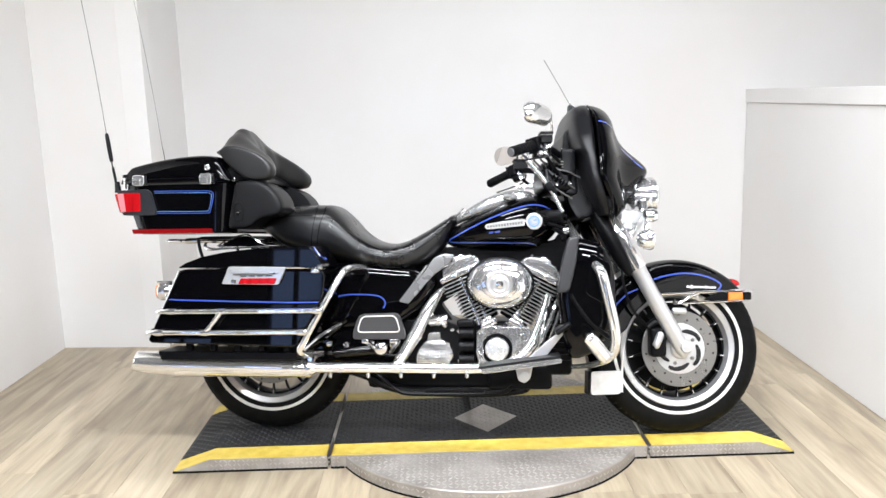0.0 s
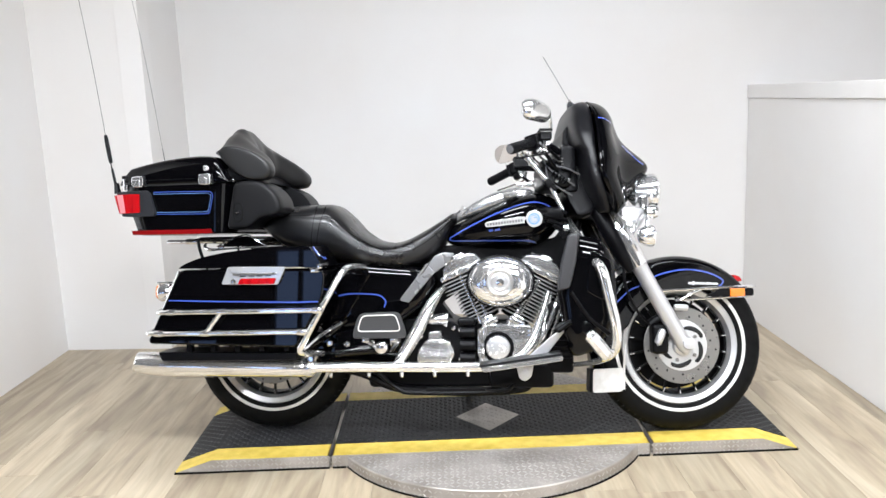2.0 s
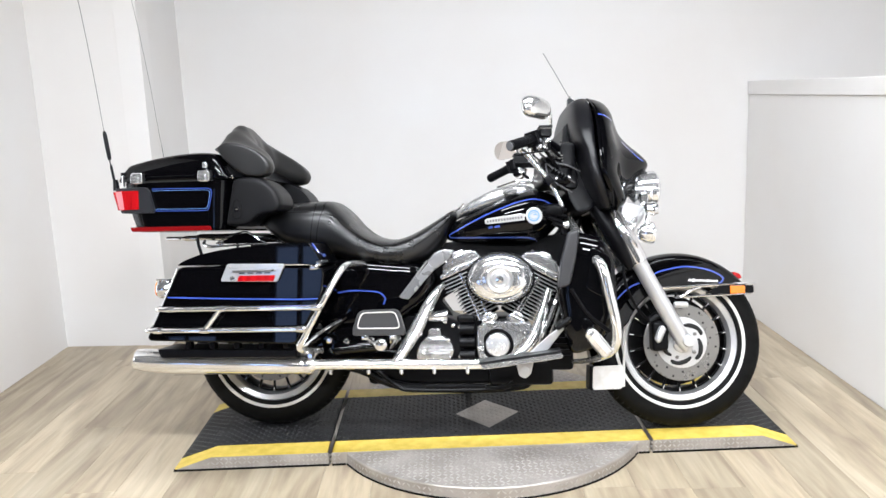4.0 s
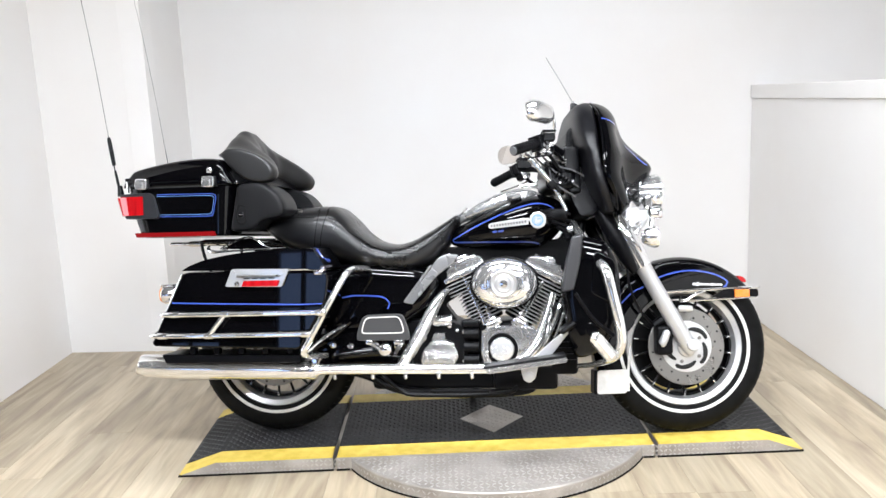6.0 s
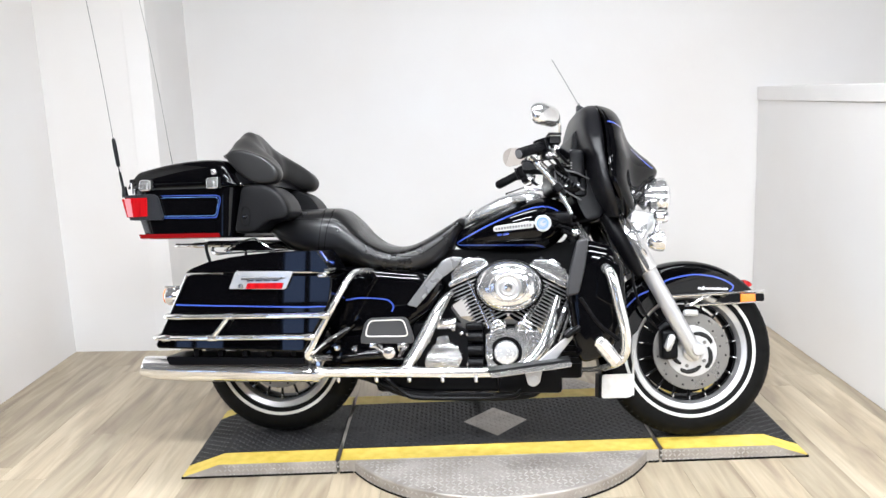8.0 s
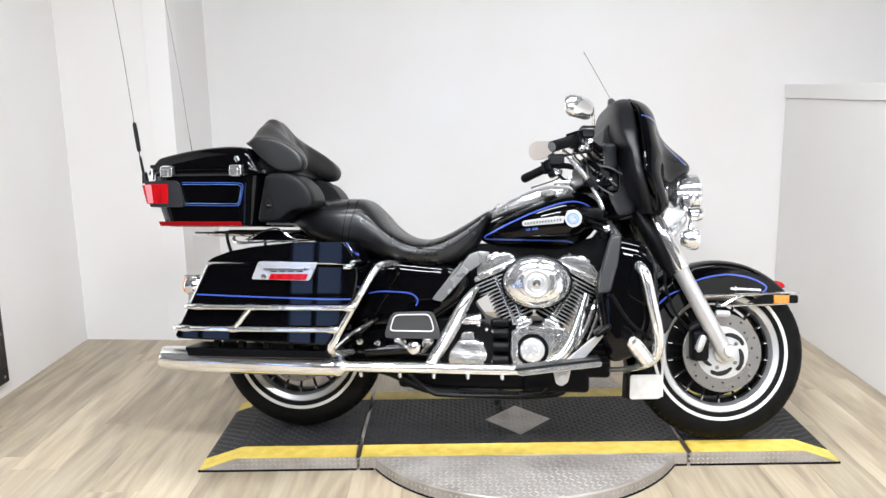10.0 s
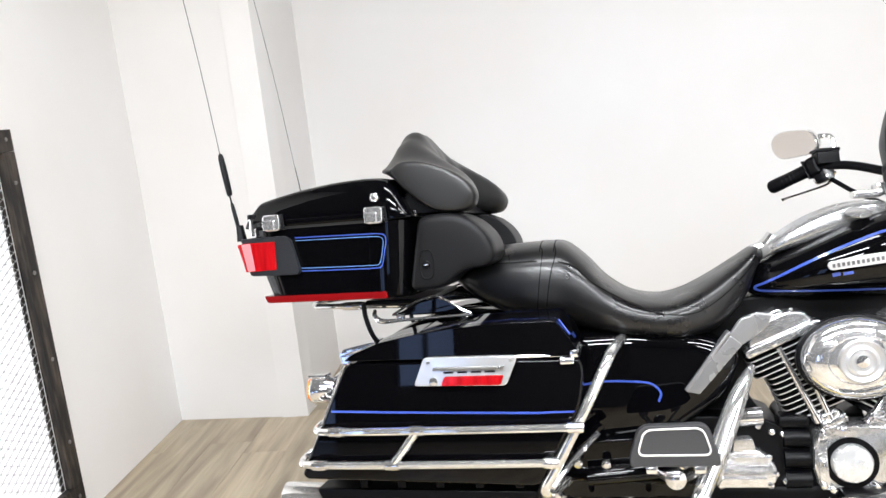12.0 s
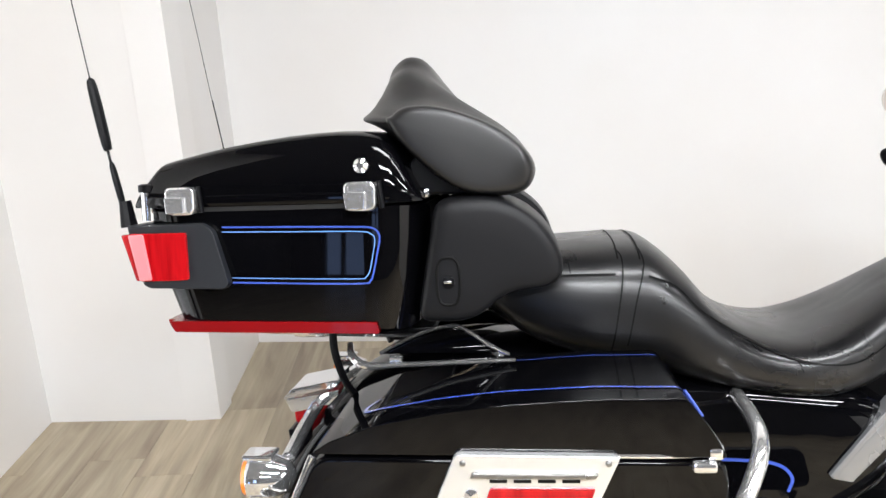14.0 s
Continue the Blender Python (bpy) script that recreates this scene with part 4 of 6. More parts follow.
# handlebar and controls
bar = part("handlebar", narrow(tube([(0.155, -0.415, 1.034), (0.205, -0.365, 1.054), (0.28, -0.29, 1.05), (0.36, -0.19, 1.01), (0.41, -0.10, 0.98), (0.42, 0, 0.975), (0.41, 0.10, 0.98), (0.36, 0.19, 1.01), (0.28, 0.29, 1.05), (0.205, 0.365, 1.054), (0.155, 0.415, 1.034)], 0.0125, 12)), SATIN, bike, "black handlebar with chrome levers")
for s in (-1, 1):
    ways = [V(0.111, 0.46 * s, 1.015), V(0.118, 0.453 * s, 1.018), V(0.16, 0.411 * s, 1.0355), V(0.201, 0.37 * s, 1.053)]
    grip = part("grip", narrow(tube(ways, [0.016, 0.0195, 0.0185, 0.020], 20, 4)), SATIN, bar, "black ribbed rubber grip")
    d = (ways[-1] - ways[0]).normalized()
    parts("grip_rib", [narrow(lathe([(0.0183, -0.003), (0.0196, 0), (0.0183, 0.003)], ways[1] + d * (0.012 + 0.0135 * k), d, 18)) for k in range(8)], SATIN, grip)
    part("grip_end", narrow(lathe([(0.0165, 0.002), (0.014, -0.003), (0.001, -0.004)], ways[0], d, 18)), GREY, grip)
    at = Matrix.Translation(ways[-1] + d * 0.02) @ V(1, 0, 0).rotation_difference(d).to_matrix().to_4x4()
    house = part("switch_housing", narrow(moved(fuse(box((0, 0, 0.002), (0.042, 0.05, 0.054), 0.013, 3), box((0.004, 0, -0.034), (0.038, 0.04, 0.032), 0.010, 2), box((-0.022, 0, 0), (0.006, 0.052, 0.056), 0.010, 2)), at)), SATIN, bar, "black switch housing")
    for k in range(3):
        part("switch", narrow(moved(box((-0.008 + 0.013 * k, 0.026 * s, -0.012 - 0.012 * (k % 2)), (0.009, 0.008, 0.014), 0.003, 1), at)), GREY, house)
    tankcup = part("master_cylinder", narrow(fuse(box((0.250, 0.352 * s, 1.078), (0.044, 0.062, 0.032), 0.008, 2), box((0.250, 0.352 * s, 1.098), (0.050, 0.066, 0.010), 0.004, 2))), SATIN, bar, "black master cylinder")
    part("cup_band", narrow(box((0.250, 0.352 * s, 1.0915), (0.0455, 0.0635, 0.003), 0.001, 1)), STEEL, tankcup)
    part("clamp", narrow(fuse(box((0.240, 0.345 * s, 1.036), (0.034, 0.036, 0.036), 0.009, 2), lathe([(0.008, -0.02), (0.013, 0), (0.008, 0.02)], (0.226, 0.385 * s, 1.022), (0, 1, 0), 12), box((0.256, 0.372 * s, 1.048), (0.018, 0.02, 0.014), 0.004))), POLISH, bar)
    part("lever", narrow(tube([(0.262, 0.352 * s, 1.040), (0.255, 0.39 * s, 1.012), (0.215, 0.44 * s, 0.998), (0.165, 0.485 * s, 0.985), (0.150, 0.497 * s, 0.980)], [0.007, 0.0045, 0.0038, 0.0038, 0.006], 8, 5, 0.8)), SATIN if s < 0 else CHROME, bar, "hand lever")
    part("mirror_stem", narrow(tube([(0.268, 0.35 * s, 1.08), (0.272, 0.352 * s, 1.12), (0.268, 0.36 * s, 1.146), (0.245, 0.385 * s, 1.150)], [0.007, 0.006, 0.006, 0.008], 8)), BRIGHT, bar)
    face = pose(0.212, -0.365, 1.162, 0, 3, -47) @ Matrix.Diagonal((1, 1.04, 0.98, 1)) if s < 0 else pose(0.188, 0.373, 1.138, 0, -6, 32) @ Matrix.Diagonal((1, 1.15, 1.02, 1))
    outline = rounded([(-0.060, 0.030), (0.030, 0.044), (0.066, 0.030), (0.074, -0.008), (0.050, -0.040), (-0.050, -0.040), (-0.074, -0.018)], 0.026)

    def shell(rows):
        return moved(loft([[V(x, u * k * s, v * k) for u, v in outline] for x, k in rows]), face)
    m = part("mirror", steer(shell([(-0.010, 0.97), (-0.006, 1.0), (0.004, 0.99), (0.016, 0.90), (0.024, 0.76), (0.029, 0.55), (0.031, 0.3)])), BRIGHT, bar, "chrome rear-view mirror", 50)
    part("mirror_glass", steer(shell([(-0.0115, 0.94), (-0.0102, 0.95)])), MIRROR, m)
part("clutch_cup", narrow(fuse(box((0.238, 0.335, 1.078), (0.062, 0.06, 0.036), 0.006, 2), box((0.238, 0.335, 1.100), (0.068, 0.064, 0.010), 0.004, 2))), SATIN, bar, "black clutch cylinder")
parts("control_cable", [narrow(tube(c, r, 8)) for c, r in (
    ([(0.205, -0.33, 1.04), (0.212, -0.30, 1.010), (0.245, -0.25, 0.990), (0.30, -0.20, 0.95)], 0.004), ([(0.228, -0.33, 1.05), (0.236, -0.30, 1.016), (0.262, -0.27, 1.0), (0.30, -0.24, 0.985)], 0.004))], STEEL, bar)
parts("control_hose", [narrow(tube(c, r, 8)) for c, r in (
    ([(0.25, -0.34, 1.02), (0.30, -0.27, 0.97), (0.33, -0.21, 0.92), (0.37, -0.13, 0.85)], 0.007), ([(0.26, -0.33, 1.04), (0.33, -0.25, 0.99), (0.35, -0.20, 0.93), (0.385, -0.12, 0.85)], 0.006),
    ([(0.25, 0.35, 1.02), (0.29, 0.28, 0.97), (0.34, 0.19, 0.92), (0.385, 0.11, 0.85)], 0.007), ([(0.27, -0.28, 0.99), (0.31, -0.2, 0.93), (0.36, -0.16, 0.90), (0.39, -0.14, 0.84)], 0.010))], SATIN, bar)
parts("clamp_plate", [steer(box((0.300 + 0.012 * k, -0.236, 1.018 - 0.010 * k), (0.034, 0.012, 0.004), 0.001, 1)) for k in range(4)], STEEL, bar)
parts("wire", [steer(tube(c, 0.0032, 6)) for c in ([(0.255, -0.235, 1.0), (0.28, -0.245, 0.965), (0.32, -0.24, 0.94), (0.37, -0.22, 0.91)], [(0.27, -0.238, 1.01), (0.30, -0.25, 0.98), (0.34, -0.246, 0.97), (0.39, -0.225, 0.95)], [(0.262, -0.236, 0.98), (0.27, -0.24, 0.93), (0.31, -0.235, 0.90), (0.36, -0.215, 0.875)])], GREY, bar)
parts("cluster_bolt", [steer(lathe([(0.006, 0.004), (0.006, -0.004), (0.001, -0.005)], (x, -0.236, z), (0, 1, 0), 10)) for x, z in ((0.275, 0.995), (0.335, 0.985), (0.30, 0.925), (0.345, 0.93))], CHROME, bar)
part("cable_boot", steer(fuse(*[lathe([(0.009, -0.004), (0.013, 0), (0.009, 0.004)], (0.29 + 0.011 * k, -0.238, 0.955 - 0.008 * k), (0.8, 0, -0.6), 10) for k in range(5)])), SATIN, bar, "ribbed black cable boot")
part("bar_tube", tube([(0.205, -0.225, 1.052), (0.225, -0.225, 1.037), (0.264, -0.228, 0.990), (0.303, -0.23, 0.940), (0.328, -0.232, 0.892), (0.352, -0.235, 0.842)], [0.009, 0.010, 0.010, 0.0095, 0.008, 0.007], 12, 4), BRIGHT, bar, "chrome bar tube down to the fork")
part("tube_clamp", moved(fuse(box((0, 0, 0), (0.034, 0.032, 0.03), 0.006, 2), box((0.022, 0, 0.004), (0.03, 0.022, 0.018), 0.004)), Matrix.Translation((0.305, -0.232, 0.938)) @ Matrix.Rotation(radians(52), 4, "Y")), SATIN, bar)
part("bar_bracket", steer(fuse(box((0.350, 0.043, 0.970), (0.03, 0.05, 0.04), 0.008, 2), box((0.372, 0.043, 0.985), (0.03, 0.04, 0.03), 0.008, 2))), POLISH, bar)
part("bar_link", steer(tube([(0.326, -0.199, 1.067), (0.370, -0.206, 1.016)], 0.0035, 8, 1)), CHROME, bar)
part("ignition_switch", steer(fuse(box((0.215, 0.02, 0.948), (0.07, 0.03, 0.018), 0.006, 2), box((0.25, 0.02, 0.958), (0.03, 0.04, 0.03), 0.008, 2))), BRIGHT, bar, "chrome switch on the console")
part("gauge_pod", steer(fuse(box((0.33, 0, 0.99), (0.06, 0.24, 0.09), 0.02, 3), box((0.36, -0.16, 0.94), (0.05, 0.10, 0.10), 0.015, 2), box((0.35, -0.19, 1.0), (0.04, 0.06, 0.06), 0.012, 2))), SATIN, bar, "black gauge and lock cluster")
part("riser", steer(tube([(0.33, -0.1, 0.97), (0.42, -0.09, 0.86)], 0.014, 10, 1)), CHROME, bar, "chrome riser")


# tank and console
tank = part("fuel_tank", body([(-0.098, 0.738, 0.762, 0.03), (-0.075, 0.722, 0.788, 0.075), (-0.03, 0.714, 0.812, 0.115), (0.05, 0.709, 0.850, 0.150), (0.15, 0.706, 0.893, 0.172), (0.24, 0.708, 0.915, 0.175), (0.30, 0.735, 0.905, 0.158), (0.338, 0.775, 0.885, 0.115), (0.352, 0.80, 0.86, 0.06)], 44, 2.5, 5), PAINT, bike, "black fuel tank with blue pinstripe and silver badge")
part("pinstripe", stripe(tank, [(0.262, 0.712), (0.25, 0.724), (0.22, 0.731), (0.149, 0.733), (-0.04, 0.736), (-0.070, 0.738), (-0.076, 0.746), (-0.056, 0.757), (0.022, 0.797), (0.10, 0.832), (0.18, 0.861), (0.24, 0.874), (0.285, 0.868), (0.32, 0.848)], 0.0055), BLUE, tank)
by = surface_y(tank, 0.15, 0.80) - 0.004
tilt = Matrix.Translation((0.16, by, 0.803)) @ Matrix.Rotation(radians(-6), 4, "Y") @ Matrix.Rotation(radians(3), 4, "Z") @ Matrix.Rotation(radians(4), 4, "X")
badge = part("tank_badge", moved(fuse(prism(rounded([(-0.09, 0.010), (-0.03, 0.013), (0.06, 0.012), (0.06, -0.012), (-0.03, -0.011), (-0.09, -0.010), (-0.096, 0)], 0.006), -0.003, 0.006, 0.001), lathe([(0.031, 0.006), (0.031, -0.003), (0.028, -0.004), (0.001, -0.004)], (0.09, 0, 0), (0, 1, 0), 32)), tilt), SILVER, tank, "long silver badge with a round blue medallion")
part("medallion", moved(fuse(lathe([(0.0215, -0.0038), (0.0215, -0.0052), (0.0165, -0.0052), (0.0165, -0.0038)], (0.089, 0, 0), (0, 1, 0), 28, closed=True), lathe([(0.0135, -0.0038), (0.0135, -0.0050), (0.0115, -0.0050), (0.0115, -0.0038)], (0.089, 0, 0), (0, 1, 0), 28, closed=True), box((0.094, -0.0046, 0.004), (0.012, 0.001, 0.004))), tilt), BLUE_PALE, badge)
tagged(part("lettering_bar", moved(fuse(*[box((-0.083 + 0.0105 * k, -0.0034, 0), (0.006, 0.002, 0.009), 0.0) for k in range(13)]), tilt), GREY, badge, "dark plain bars for lettering"), kind="stuff")
part("decal", fuse(stripe(tank, [(0.080, 0.771), (0.096, 0.774)], 0.008, 2), stripe(tank, [(0.102, 0.773), (0.122, 0.776)], 0.007, 2)), BLUE, tank, "small blue and white decal")
console = part("tank_console", body([(-0.06, 0.80, 0.828, 0.03), (-0.02, 0.82, 0.862, 0.055), (0.06, 0.84, 0.908, 0.07), (0.14, 0.86, 0.934, 0.075), (0.21, 0.87, 0.938, 0.07), (0.26, 0.87, 0.92, 0.05), (0.29, 0.87, 0.895, 0.03)], 28, 3.0, 4), CONSOLE, bike, "satin silver dash console on the tank")
part("console_strap", tube([(-0.07, 0, 0.835), (-0.045, 0.0, 0.842), (-0.02, 0, 0.868)], 0.012, 10, 4, 2.2), CHROME, console)
part("fuel_cap", lathe([(0.030, 0), (0.030, 0.003), (0.024, 0.006), (0.001, 0.007)], (0.16, -0.09, 0.908), (0, -0.4, 1), 24), CONSOLE, tank)


# seat
SEAT = [(-0.81, 0.80, 0.862, 0.14), (-0.76, 0.755, 0.878, 0.175), (-0.70, 0.718, 0.886, 0.19), (-0.62, 0.694, 0.890, 0.2), (-0.565, 0.684, 0.891, 0.2), (-0.525, 0.674, 0.884, 0.2), (-0.475, 0.660, 0.841, 0.2), (-0.43, 0.650, 0.789, 0.2), (-0.37, 0.640, 0.748, 0.196),
        (-0.30, 0.630, 0.734, 0.192), (-0.235, 0.630, 0.748, 0.18), (-0.165, 0.652, 0.784, 0.15), (-0.10, 0.718, 0.824, 0.11), (-0.068, 0.785, 0.843, 0.078), (-0.05, 0.808, 0.836, 0.045)]
seat = part("seat", body(SEAT, 44, 2.9, 5), VINYL, bike, "black vinyl two-up seat with stitched band", 60)


BAND = ([(-0.586, 0.880), (-0.578, 0.868), (-0.580, 0.838), (-0.589, 0.777), (-0.598, 0.718)], [(-0.548, 0.878), (-0.545, 0.862), (-0.549, 0.845), (-0.560, 0.805), (-0.573, 0.735)])
for line in BAND:
    part("seat_band", stripe(seat, line, 0.0026, 8, 0.0012), THREAD, seat)
for x in (-0.584, -0.550):
    part("seat_band", stripe_top(seat, [(x, -0.165), (x, -0.08), (x, 0.0), (x, 0.08), (x, 0.165)], 0.003), THREAD, seat)
parts("seat_stitch", [stripe(seat, line, 0.0022, 2, 0.0012) for line in ([(-0.66, 0.862), (-0.658, 0.848)], [(-0.385, 0.733), (-0.372, 0.722)], [(-0.318, 0.706), (-0.312, 0.690)])], THREAD, seat)
part("seat_piping", stripe(seat, [(-0.54, 0.842), (-0.50, 0.825), (-0.46, 0.785), (-0.40, 0.745), (-0.34, 0.715), (-0.28, 0.700), (-0.22, 0.703), (-0.16, 0.735), (-0.11, 0.775), (-0.08, 0.805)], 0.0026, 8, 0.0015), THREAD, seat)
part("seat_piping", stripe(seat, [(-0.70, 0.845), (-0.62, 0.846), (-0.59, 0.846)], 0.0026, 4, 0.0015), THREAD, seat)


# side panels, frame and rear fender
SIDE = rounded([(-0.60, 0.66), (-0.40, 0.665), (-0.20, 0.645), (-0.12, 0.60), (-0.16, 0.50), (-0.30, 0.40), (-0.52, 0.37), (-0.60, 0.42)], 0.04, 6)
DOME = [(0.0, 1.0), (0.170, 1.0), (0.190, 0.985), (0.205, 0.95), (0.215, 0.89), (0.221, 0.80), (0.225, 0.66), (0.227, 0.45), (0.228, 0.2)]
cover = part("side_cover", bulge(SIDE, [(y * 0.72, k) for y, k in DOME[::-1]] + [(-y * 0.72, k) for y, k in DOME[1:]]), PAINT, bike, "black side cover with a blue pinstripe")
part("pinstripe", stripe(cover, [(-0.50, 0.536), (-0.45, 0.543), (-0.37, 0.540), (-0.335, 0.532), (-0.318, 0.512), (-0.324, 0.49)], 0.0052), BLUE, cover)
# Flat plates added among the tubes block see-through gaps that should read black.
fr = part("frame", fuse(tube([(-0.60, -0.14, 0.28), (-0.42, -0.14, 0.235), (-0.25, -0.14, 0.172), (0.14, -0.14, 0.168), (0.24, -0.13, 0.22), (0.34, -0.08, 0.45), (0.42, -0.03, 0.80)], 0.016, 10), tube([(-0.60, 0.14, 0.28), (-0.42, 0.14, 0.235), (-0.25, 0.14, 0.172), (0.14, 0.14, 0.168), (0.24, 0.13, 0.22), (0.34, 0.08, 0.45), (0.42, 0.03, 0.80)], 0.016, 10),
                        tube([(0.46, 0, 0.93), (0.30, 0, 0.80), (0.0, 0, 0.70), (-0.40, 0, 0.62)], 0.03, 12), tube([(0.44, 0, 0.96), (0.52, 0, 0.80)], 0.036, 16, 1), box((-0.10, 0, 0.225), (0.60, 0.25, 0.10), 0.02), box((0.19, -0.02, 0.225), (0.24, 0.30, 0.09), 0.015), prism([(-0.45, 0.70), (0.33, 0.74), (0.40, 0.84), (0.43, 0.80), (0.40, 0.62), (0.30, 0.60), (0.0, 0.575), (-0.065, 0.527), (-0.117, 0.494), (-0.070, 0.430), (-0.10, 0.40), (-0.45, 0.40)], -0.035, 0.06, 0.01), prism([(0.31, 0.61), (0.40, 0.63), (0.36, 0.40), (0.32, 0.26), (0.30, 0.26)], -0.035, 0.06, 0.008)), CASE, bike, "black tubular frame with filler plates behind the engine")
# Added mass closing a see-through gap under the side panel.
part("side_filler", fuse(prism(rounded([(-0.62, 0.40), (-0.26, 0.42), (-0.24, 0.27), (-0.56, 0.27)], 0.02), -0.20, 0.20, 0.015), tube([(-0.50, -0.23, 0.33), (-0.30, -0.22, 0.345)], 0.022, 12, 1), tube([(-0.60, -0.20, 0.35), (-0.52, -0.22, 0.40), (-0.46, -0.21, 0.45)], 0.012, 10)), PAINT, fr, "gloss black filler mass below the side panel")
parts("shock_bolt", [lathe([(0.011, 0.01), (0.011, -0.008), (0.006, -0.012), (0.001, -0.012)], (x, -0.235, z), (0, 1, 0), 10) for x, z in ((-0.52, 0.365), (-0.455, 0.36), (-0.36, 0.365), (-0.28, 0.36))], CHROME, fr)
# Added block closing the gap beside the brake pedal.
part("finned_filler", fuse(box((0.335, -0.05, 0.365), (0.10, 0.24, 0.26), 0.015, 2), *[box((0.335, -0.176, 0.29 + 0.022 * k), (0.085, 0.016, 0.006)) for k in range(8)]), CASE, fr, "black finned filler block beside the pedal")
part("side_stand", fuse(tube([(0.0, 0.15, 0.19), (-0.03, 0.25, 0.10), (-0.05, 0.345, 0.062)], 0.012, 10), box((-0.055, 0.355, 0.068), (0.08, 0.04, 0.008), 0.003)), CASE, fr, "black side stand")
part("swing_arm", fuse(*[tube([(-0.30, 0.12 * s, 0.36), (-0.55, 0.12 * s, 0.335), (-0.82, 0.11 * s, 0.325)], 0.026, 10) for s in (-1, 1)]), CASE, fr)
rear_guard = part("rear_fender", fender(REAR, 0.40, 0.11, 40, 172, lambda a: 0.31), PAINT, bike, "black rear fender")
part("tail_lamp", prism(rounded([(-1.150, 0.604), (-1.070, 0.628), (-1.062, 0.590), (-1.112, 0.562), (-1.146, 0.564)], 0.010), -0.048, 0.048, 0.012, 3), RED, rear_guard, "red tail lamp laid along the fender")
part("lamp_visor", fuse(prism(rounded([(-1.166, 0.612), (-1.150, 0.630), (-1.066, 0.646), (-1.064, 0.634), (-1.140, 0.618), (-1.156, 0.606)], 0.004), -0.052, 0.052, 0.004), prism(rounded([(-1.160, 0.612), (-1.064, 0.628), (-1.064, 0.606), (-1.150, 0.588)], 0.003), -0.057, -0.050, 0.003)), CHROME, rear_guard, "chrome tail lamp visor")
part("plate_holder", prism([(-1.150, 0.566), (-1.142, 0.568), (-1.130, 0.470), (-1.138, 0.468)], -0.085, 0.085, 0.002), SATIN, rear_guard, "black plate holder under the lamp")
part("signal_bar", tube([(-1.095, -0.27, 0.585), (-1.10, -0.12, 0.60), (-1.10, 0, 0.605), (-1.10, 0.12, 0.60), (-1.095, 0.27, 0.585)], 0.011, 10), CHROME, rear_guard, "chrome signal bar")
for s in (-1, 1):
    sig = part("turn_signal", lathe([(0.006, -0.04), (0.024, -0.03), (0.034, -0.005), (0.036, 0.022), (0.033, 0.028)], (-1.115, 0.30 * s, 0.570), (-1, 0, 0), 24), CHROME, rear_guard, "chrome bullet turn signal")
    part("visor", box((-1.127, 0.30 * s, 0.604), (0.046, 0.042, 0.008), 0.003), CHROME, sig)
    part("signal_lens", lathe([(0.033, 0.026), (0.028, 0.036), (0.001, 0.042)], (-1.115, 0.30 * s, 0.570), (-1, 0, 0), 24), AMBER, sig)


# engine; the castings on its right side are set in towards the middle
INSET = (0.004, 0.052, -0.009)


def along(base, top):
    """A frame whose z runs from base to top in the plane of the wheels."""
    d = (Vector(top) - Vector(base)).normalized()
    return Matrix.Translation(base) @ V(0, 0, 1).rotation_difference(d).to_matrix().to_4x4()


